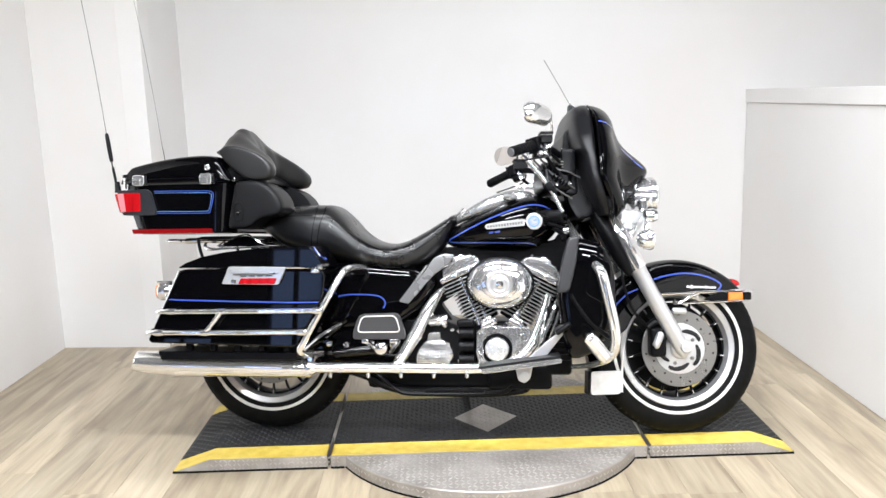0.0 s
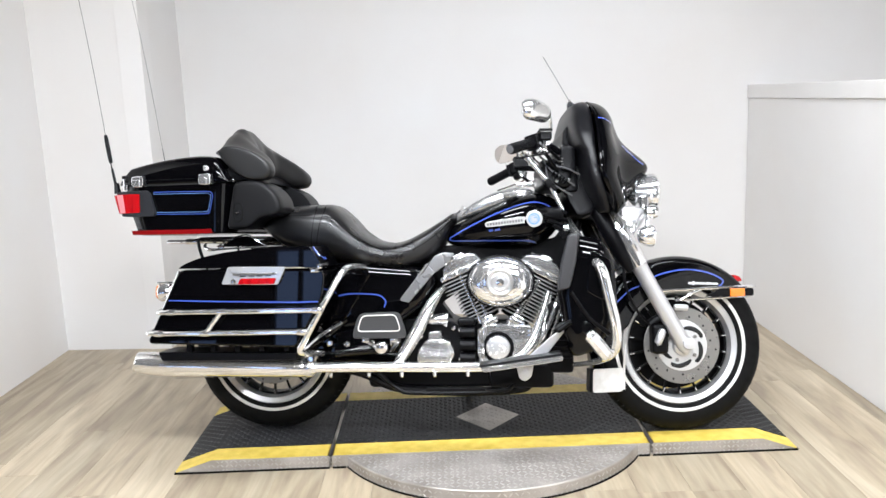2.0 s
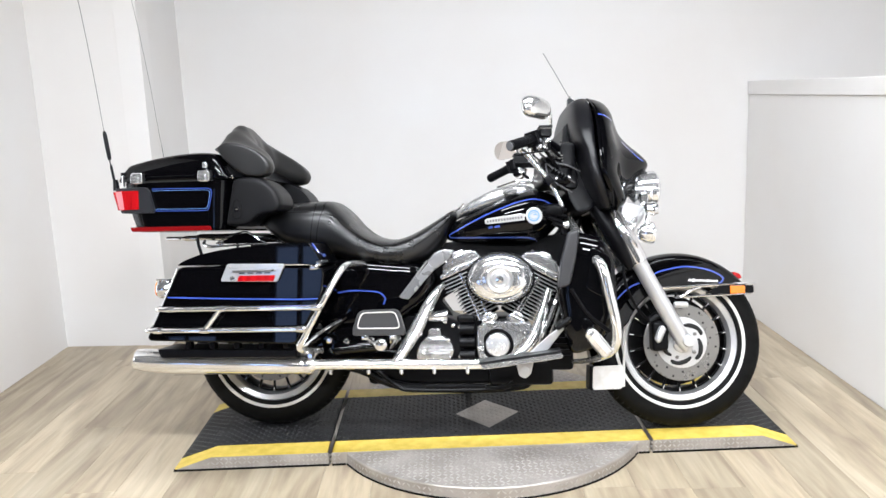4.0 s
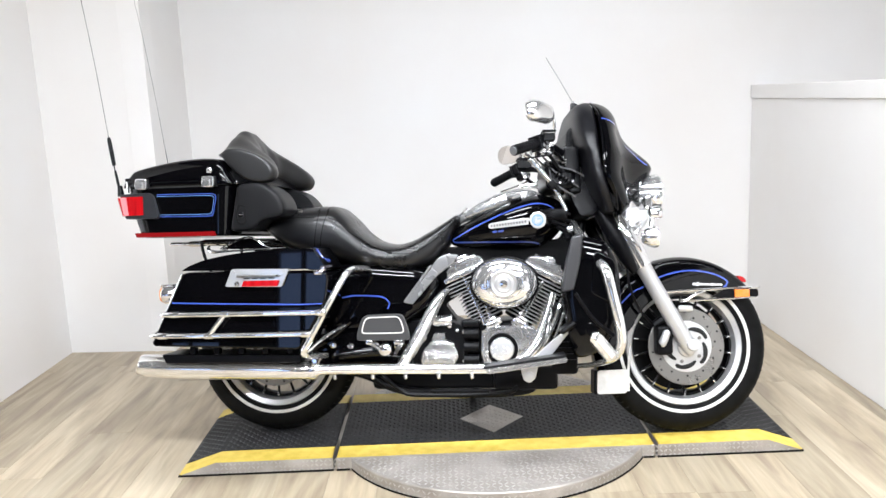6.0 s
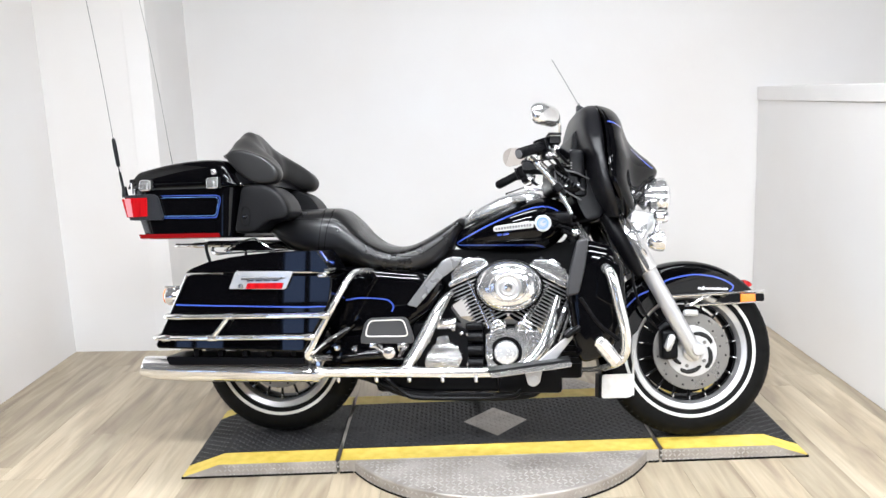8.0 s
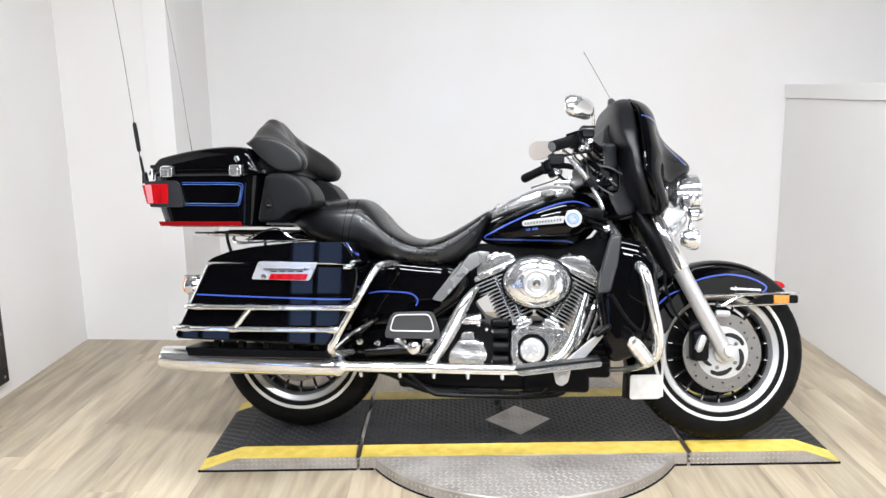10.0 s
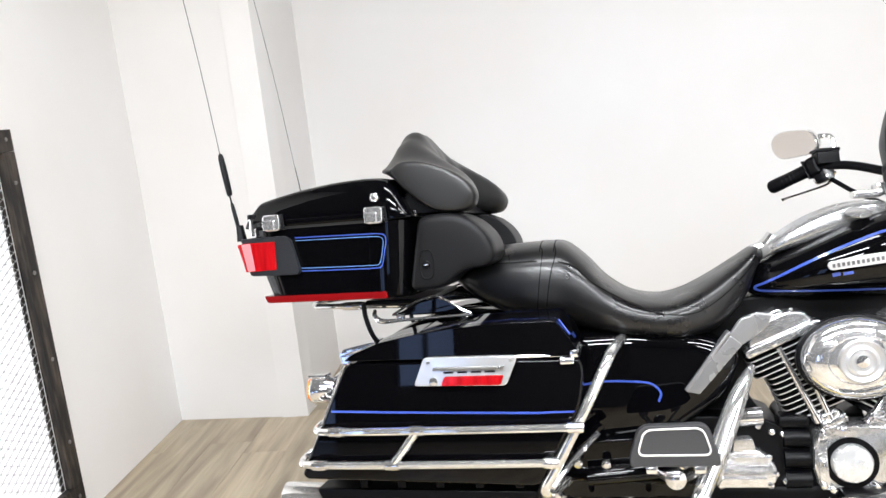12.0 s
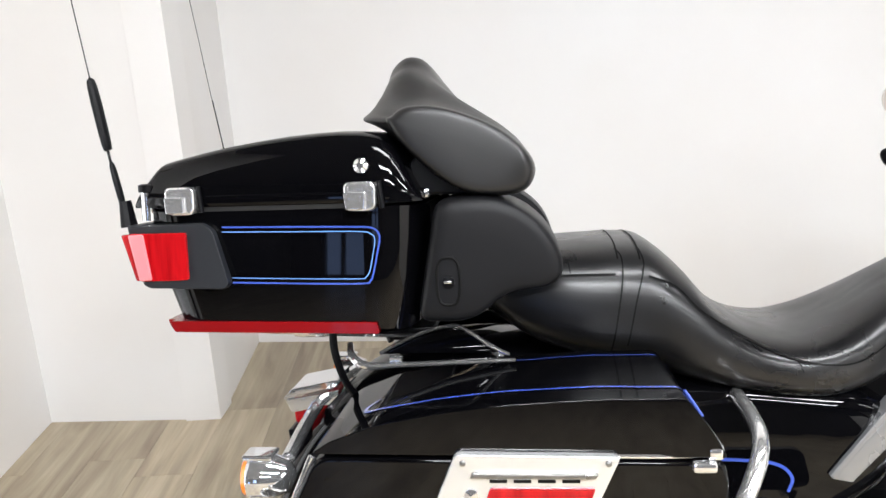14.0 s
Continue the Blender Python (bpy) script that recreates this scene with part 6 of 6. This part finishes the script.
    parts("rail_joint", [flip(lathe([(0.011, -0.016), (0.012, 0), (0.011, 0.016)], p, (1, 0, 0), 12)) for p in ((-0.845, -0.472, 0.507), (-0.905, -0.472, 0.433), (-1.03, -0.469, 0.507), (-1.075, -0.469, 0.433), (-0.505, -0.469, 0.508), (-0.56, -0.469, 0.434))], CHROME, rails)
    part("bag_guard", flip(tube([(-0.400, -0.15, 0.645), (-0.412, -0.28, 0.650), (-0.423, -0.36, 0.647), (-0.438, -0.40, 0.624), (-0.469, -0.424, 0.566), (-0.498, -0.432, 0.513), (-0.556, -0.436, 0.410), (-0.580, -0.430, 0.368), (-0.572, -0.40, 0.350), (-0.545, -0.26, 0.33)], 0.0115, 14)), BRIGHT, bike, "chrome saddlebag guard")
    part("guard_brace", flip(tube([(-0.565, -0.43, 0.37), (-0.52, -0.36, 0.41), (-0.47, -0.26, 0.44)], 0.007, 10)), CHROME, bike)
    part("bag_support", flip(fuse(prism([(-1.115, 0.358), (-0.60, 0.352), (-0.60, 0.325), (-1.10, 0.325)], -0.40, -0.24, 0.006), *[box((-1.0 + 0.09 * k, -0.38, 0.372), (0.02, 0.03, 0.03), 0.003) for k in range(5)])), SATIN, bag, "black bag support bracket")


saddlebag(same)
saddlebag(mirrored)


# top trunk
def taper(bm):
    """The trunk is wider at its front than at its back."""
    for v in bm.verts:
        v.co.y *= 1.035 + 0.34 * (v.co.x + 1.09)
    return bm


trunk = part("trunk", taper(plan([(0.783, -1.25, -0.892, 0.262), (0.79, -1.262, -0.884, 0.274), (0.86, -1.285, -0.876, 0.280), (0.93, -1.30, -0.870, 0.284), (0.968, -1.305, -0.868, 0.285), (0.972, -1.30, -0.872, 0.28)], 64, 9)), PAINT, bike, "black luggage trunk with red lamps and chrome latches")


def lid_shell():
    """Low and chamfered at the back, rising in one arc to a steep front; the sides lean in to a rounded shoulder."""
    top = [(-1.313, 0.988, 0.925), (-1.306, 0.998, 0.955), (-1.293, 1.014, 0.975), (-1.275, 1.034, 0.985), (-1.266, 1.040, 0.99), (-1.235, 1.047, 1.0), (-1.206, 1.053, 1.0), (-1.163, 1.061, 1.0), (-1.12, 1.067, 1.0), (-1.076, 1.072, 1.0),
           (-1.03, 1.075, 1.0), (-0.991, 1.076, 1.0), (-0.955, 1.074, 1.0), (-0.930, 1.069, 1.0), (-0.914, 1.058, 0.995), (-0.902, 1.042, 0.99), (-0.890, 1.020, 0.98), (-0.879, 0.998, 0.965), (-0.870, 0.984, 0.94)]
    half = [(1.0, 0.0), (1.003, 0.2), (0.998, 0.42), (0.985, 0.62), (0.962, 0.79), (0.925, 0.92), (0.87, 0.985), (0.75, 1.015), (0.45, 1.045), (0.0, 1.06)]
    section = half + [(-u, v) for u, v in half[-2::-1]]
    return loft([[V(x, -0.287 * k * u, 0.974 + (z - 0.974) * v) for u, v in section] for x, z, k in top])


part("trunk_lid", taper(lid_shell()), PAINT, trunk, "domed black trunk lid", 40)
part("lid_lip", taper(plan([(0.975, -1.309, -0.866, 0.2875), (0.979, -1.313, -0.864, 0.2895), (0.988, -1.313, -0.864, 0.2895), (0.991, -1.309, -0.866, 0.2875)], 64, 9)), PAINT, trunk, "raised lip along the lid's edge")
part("lid_seal", taper(plan([(0.967, -1.301, -0.873, 0.2855), (0.975, -1.301, -0.873, 0.2855)], 56, 7)), DARK, trunk)
part("pinstripe", stripe(trunk, [(-1.168, 0.9435), (-1.06, 0.942), (-0.955, 0.940)], 0.0026, 2), BLUE, trunk)
part("pinstripe", stripe(trunk, [(-0.955, 0.940), (-0.938, 0.937), (-0.931, 0.925), (-0.936, 0.90), (-0.943, 0.872), (-0.948, 0.862), (-0.962, 0.858), (-1.06, 0.859), (-1.158, 0.861)], 0.0026, 5), BLUE, trunk)
part("pinstripe", stripe(trunk, [(-1.168, 0.9365), (-1.06, 0.935), (-0.962, 0.9335), (-0.944, 0.930), (-0.938, 0.922), (-0.942, 0.90), (-0.948, 0.876), (-0.955, 0.867), (-0.966, 0.865), (-1.06, 0.866), (-1.158, 0.868)], 0.0015, 5), BLUE_PALE, trunk)
house = part("tail_lamp_housing", taper(fuse(prism(rounded([(-1.314, 0.949), (-1.195, 0.951), (-1.178, 0.94), (-1.158, 0.862), (-1.165, 0.853), (-1.290, 0.855), (-1.305, 0.90)], 0.008), -0.297, -0.272, 0.005), prism(rounded([(-1.322, 0.949), (-1.28, 0.951), (-1.27, 0.855), (-1.300, 0.855)], 0.008), -0.285, 0.285, 0.005), prism(rounded([(-1.314, 0.949), (-1.195, 0.951), (-1.178, 0.94), (-1.158, 0.862), (-1.165, 0.853), (-1.290, 0.855), (-1.305, 0.90)], 0.008), 0.272, 0.297, 0.005))), PLASTIC, trunk, "dark grey tail lamp surround")
part("tail_lens", taper(fuse(prism(rounded([(-1.310, 0.938), (-1.219, 0.938), (-1.219, 0.868), (-1.296, 0.866)], 0.004), -0.303, -0.285, 0.003), prism([(-1.326, 0.936), (-1.30, 0.937), (-1.285, 0.866), (-1.306, 0.866)], -0.298, -0.12, 0.003))), RED, house, "red wrap-round tail lens")
part("tail_lens", taper(fuse(prism(rounded([(-1.310, 0.938), (-1.219, 0.938), (-1.219, 0.868), (-1.296, 0.866)], 0.004), 0.285, 0.303, 0.003), prism([(-1.326, 0.936), (-1.30, 0.937), (-1.285, 0.866), (-1.306, 0.866)], 0.12, 0.298, 0.003))), RED, house)
# Pale piece paints the pinkish reflection on the lens's rear wrap.
part("lens_end", taper(prism([(-1.311, 0.936), (-1.286, 0.937), (-1.276, 0.868), (-1.297, 0.867)], -0.306, -0.29, 0.003)), PALE_RED, house, "pale red piece standing in for the lens's reflection")
part("red_strip", taper(fuse(prism(rounded([(-1.264, 0.802), (-0.942, 0.801), (-0.938, 0.784), (-1.258, 0.785)], 0.004), -0.279, -0.255, 0.003), prism(rounded([(-1.264, 0.802), (-0.942, 0.801), (-0.938, 0.784), (-1.258, 0.785)], 0.004), 0.255, 0.279, 0.003), prism([(-1.276, 0.802), (-1.25, 0.802), (-1.25, 0.785), (-1.268, 0.785)], -0.264, 0.264, 0.003))), REDSTRIP, trunk, "red light strip round the trunk")
for s in (-1, 1):
    for x in (-1.224, -0.953):
        latch = part("latch", taper(fuse(prism(rounded([(x - 0.025, 1.004), (x + 0.023, 1.004), (x + 0.022, 0.963), (x - 0.021, 0.963)], 0.011), 0.284 * s, 0.304 * s, 0.010, 4), prism(rounded([(x - 0.022, 0.99), (x + 0.008, 0.99), (x + 0.008, 0.966), (x - 0.02, 0.966)], 0.004), 0.303 * s, 0.310 * s, 0.003))), DAPPLED, trunk, "chrome latch")
        part("latch_pin", taper(tube([(x + 0.026, 0.293 * s, 1.004), (x + 0.03, 0.293 * s, 0.966)], 0.004, 8, 1)), SATIN, latch)
    part("lock", taper(lathe([(0.0105, 0.006), (0.0105, -0.004), (0.005, -0.008), (0.001, -0.008)] if s < 0 else [(0.0105, -0.006), (0.0105, 0.004), (0.001, 0.005)], (-0.953, 0.284 * s, 1.026), (0, 1, 0), 20)), CHROME, trunk, "chrome lock")
    part("hinge_post", fuse(lathe([(0.011, -0.03), (0.011, 0.012)], (-1.288, 0.262 * s, 0.985), (0, 0, 1), 16)), CHROME, trunk)
    part("post_cap", lathe([(0.014, 0.0), (0.014, 0.010), (0.010, 0.012)], (-1.288, 0.262 * s, 0.998), (0, 0, 1), 16), SATIN, trunk)
    AY = 0.245 * s
    rod = [tube([(-1.338, AY, 0.98), (-1.340, AY, 0.99), (-1.349, AY, 1.035), (-1.351, AY, 1.045)], [0.003, 0.0052, 0.0048, 0.002], 10, 3), tube([(-1.351, AY, 1.04), (-1.356, AY, 1.07)], 0.0022, 8, 1)]
    coil = [tube([(-1.354, AY, 1.062), (-1.356, AY, 1.072), (-1.371, AY, 1.158), (-1.374, AY, 1.172)], [0.0025, 0.0075, 0.0075, 0.002], 10, 3)] if s < 0 else [tube([(-1.354, AY, 1.06), (-1.373, AY, 1.17)], 0.0014, 6, 1)]
    mast = part("aerial", fuse(tube([(-1.330, AY, 0.945), (-1.334, AY, 0.985)], [0.013, 0.009], 10, 1), *rod, *coil), SATIN, trunk, "black aerial base with loading coil" if s < 0 else "black aerial base")
    part("whip", tube([(-1.372, AY, 1.16), (-1.415, AY, 1.42), (-1.468, AY, 1.70), (-1.515, AY, 1.92)], 0.0009 if s < 0 else 0.0007, 6), SATIN, mast, "thin grey whip")


# passenger backrest
def backrest():
    """A padded rest with a peaked back that wraps forward into two flat-faced wings; outlines in x and z at steps of y."""
    core = [(-0.984, 1.102), (-0.968, 1.122), (-0.950, 1.152), (-0.938, 1.186), (-0.914, 1.205), (-0.886, 1.200), (-0.862, 1.172), (-0.838, 1.130), (-0.826, 1.06), (-0.845, 1.020), (-0.90, 1.050), (-0.955, 1.088)]
    near = [(-0.977, 1.099), (-0.962, 1.114), (-0.945, 1.135), (-0.928, 1.158), (-0.900, 1.168), (-0.868, 1.160), (-0.838, 1.138), (-0.808, 1.108), (-0.795, 1.05), (-0.825, 1.010), (-0.885, 1.045), (-0.945, 1.085)]
    turn = [(-0.950, 1.093), (-0.938, 1.104), (-0.920, 1.117), (-0.900, 1.127), (-0.865, 1.128), (-0.825, 1.118), (-0.780, 1.098), (-0.735, 1.062), (-0.725, 1.01), (-0.765, 0.985), (-0.845, 1.012), (-0.915, 1.068)]
    wing = [(-0.915, 1.087), (-0.908, 1.097), (-0.896, 1.106), (-0.878, 1.110), (-0.845, 1.108), (-0.805, 1.097), (-0.755, 1.074), (-0.716, 1.040), (-0.707, 1.008), (-0.732, 0.981), (-0.808, 0.986), (-0.880, 1.040)]

    def drawn(pts, k):
        cx, cz = -0.805, 1.048
        return [(cx + (x - cx) * k, cz + (z - cz) * k) for x, z in pts]
    rows = [(0.0, core), (0.045, core), (0.085, [((a + c) / 2, (b + d) / 2) for (a, b), (c, d) in zip(core, near)]), (0.135, near), (0.215, turn), (0.268, wing), (0.288, wing), (0.300, drawn(wing, 0.975)), (0.308, drawn(wing, 0.93)), (0.312, drawn(wing, 0.84)), (0.313, drawn(wing, 0.6)), (0.3135, drawn(wing, 0.2))]
    rows = [(-y, pts) for y, pts in rows[:0:-1]] + rows
    lines = [smooth_line([(x, y, z) for y, pts in rows for x, z in [pts[k]]], 3) for k in range(len(core))]
    rings = [smooth_ring([line[i] for line in lines], 4) for i in range(len(lines[0]))]
    return loft([[V(p[0] - 0.004, p[1] * 0.95, p[2] - 0.002) for p in ring] for ring in rings])


# Added block closing a bright gap below the backrest.
part("rest_filler", prism([(-0.888, 0.980), (-0.892, 1.028), (-0.872, 1.046), (-0.80, 1.012), (-0.77, 0.978)], -0.262, 0.262, 0.006), SATIN, bike, "black filler block between the lid and the backrest")
rest = part("backrest", backrest(), LEATHER, bike, "black padded wrap-round passenger backrest", 60)
for s in (1, -1):
    flip = same if s > 0 else mirrored
    pod = part("speaker_pod", flip(bulge(rounded([(-0.853, 0.972), (-0.82, 0.979), (-0.765, 0.979), (-0.722, 0.960), (-0.690, 0.930), (-0.672, 0.896), (-0.670, 0.862), (-0.692, 0.846), (-0.735, 0.842), (-0.762, 0.832), (-0.792, 0.806), (-0.824, 0.797), (-0.884, 0.799)], 0.02, 3), [(-0.14, 0.97), (-0.15, 1.0), (-0.275, 1.0), (-0.292, 0.992), (-0.305, 0.972), (-0.313, 0.94), (-0.3165, 0.88), (-0.318, 0.75), (-0.3185, 0.45), (-0.3186, 0.15)])), VINYL_SOFT, bike, "padded vinyl speaker pod in front of the trunk", 60)
    pod.location = (-0.002, 0.011 * s, -0.001)
    ringpts = [(-0.834 + 0.0165 * c, 0.860 + 0.034 * q) for c, q in oval(24, 3)]
    part("jack_ring", flip(tube([(x, -0.319, z) for x, z in ringpts] + [(ringpts[0][0], -0.319, ringpts[0][1])], 0.0022, 6, 1)), THREAD, pod)
    part("jack", flip(fuse(lathe([(0.009, 0.004), (0.009, -0.004), (0.001, -0.005)], (-0.834, -0.319, 0.859), (0, 1, 0), 14))), SATIN, pod, "headset socket")
    part("jack_tip", flip(box((-0.834, -0.325, 0.860), (0.011, 0.004, 0.004), 0.001)), CHROME, pod)
    part("pod_hinge", flip(box((-0.876, -0.25, 0.984), (0.03, 0.05, 0.014), 0.004)), CHROME, pod)

# luggage rack below the trunk
rack = part("trunk_rack", fuse(*[tube([(-1.19, 0.12 * s, 0.757), (-1.10, 0.140 * s, 0.756), (-0.95, 0.15 * s, 0.752), (-0.86, 0.155 * s, 0.750), (-0.81, 0.16 * s, 0.740), (-0.765, 0.165 * s, 0.715)], 0.0075, 10) for s in (-1, 1)], tube([(-1.19, -0.12, 0.757), (-1.22, -0.06, 0.757), (-1.225, 0, 0.757), (-1.22, 0.06, 0.757), (-1.19, 0.12, 0.757)], 0.0065, 10)), CHROME, bike, "chrome rack under the trunk")
for s in (-1, 1):
    part("rack_ferrule", lathe([(0.009, -0.03), (0.011, -0.02), (0.011, 0.02), (0.009, 0.03)], (-1.08, 0.142 * s, 0.756), (1, 0, 0), 12), CHROME, rack)
    part("lower_rail", tube([(-1.005, 0.20 * s, 0.745), (-0.995, 0.235 * s, 0.735), (-0.972, 0.25 * s, 0.724), (-0.92, 0.252 * s, 0.725), (-0.838, 0.254 * s, 0.728), (-0.745, 0.255 * s, 0.731)], [0.005, 0.0065, 0.0065, 0.0042, 0.0038, 0.003], 10), CHROME, rack)
    part("rail_bolt", lathe([(0.001, -0.009), (0.008, -0.009), (0.008, 0.009), (0.001, 0.009)], (-0.925, 0.248 * s, 0.731), (1, 0, 0), 12), POLISH, rack)
    part("side_plate", prism([(-0.955, 0.732), (-0.92, 0.748), (-0.883, 0.764), (-0.84, 0.773), (-0.812, 0.763), (-0.765, 0.732)], 0.205 * s, 0.215 * s, 0.003), PAINT, rack, "gloss black rack side plate")
    part("grab_bar", tube([(-0.955, 0.216 * s, 0.734), (-0.928, 0.217 * s, 0.749), (-0.883, 0.218 * s, 0.768), (-0.839, 0.22 * s, 0.777), (-0.813, 0.222 * s, 0.766), (-0.783, 0.224 * s, 0.745), (-0.755, 0.226 * s, 0.732)], 0.0030, 8), CHROME, rack)
    part("rack_stay", tube([(-1.03, 0.21 * s, 0.768), (-1.028, 0.21 * s, 0.735), (-1.018, 0.20 * s, 0.69), (-1.005, 0.185 * s, 0.66)], 0.0065, 8), SATIN, rack, "black rack stay")
part("rack_bed", box((-0.95, 0, 0.766), (0.16, 0.40, 0.012), 0.004), SATIN, rack)

# ---- floor planks ----
base = tagged(part("floor", box(((WEST + 3.4) / 2, -2.5, -0.030), (3.4 - WEST, 9.3, 0.048)), PLANK), "oak-toned vinyl plank floor", "floor", kind="structure")
PW, PL, GAP = 0.182, 1.22, 0.0007
rng = random.Random(4)
me = None
for i in range(25):
    y = 2.1 + rng.random() * PL
    while y > -3.2:
        if me is None:
            me = part("plank", soften(box((0, 0, 0), (PW - GAP, PL - GAP, 0.006)), 0.0004, 1), PLANK, base)
            plank, me = me, me.data
        else:
            plank = new("plank", me)
            plank.parent = base
        plank.location = (LEFT - 0.30 + PW * (i + 0.5), y - PL / 2, -0.003)
        y -= PL
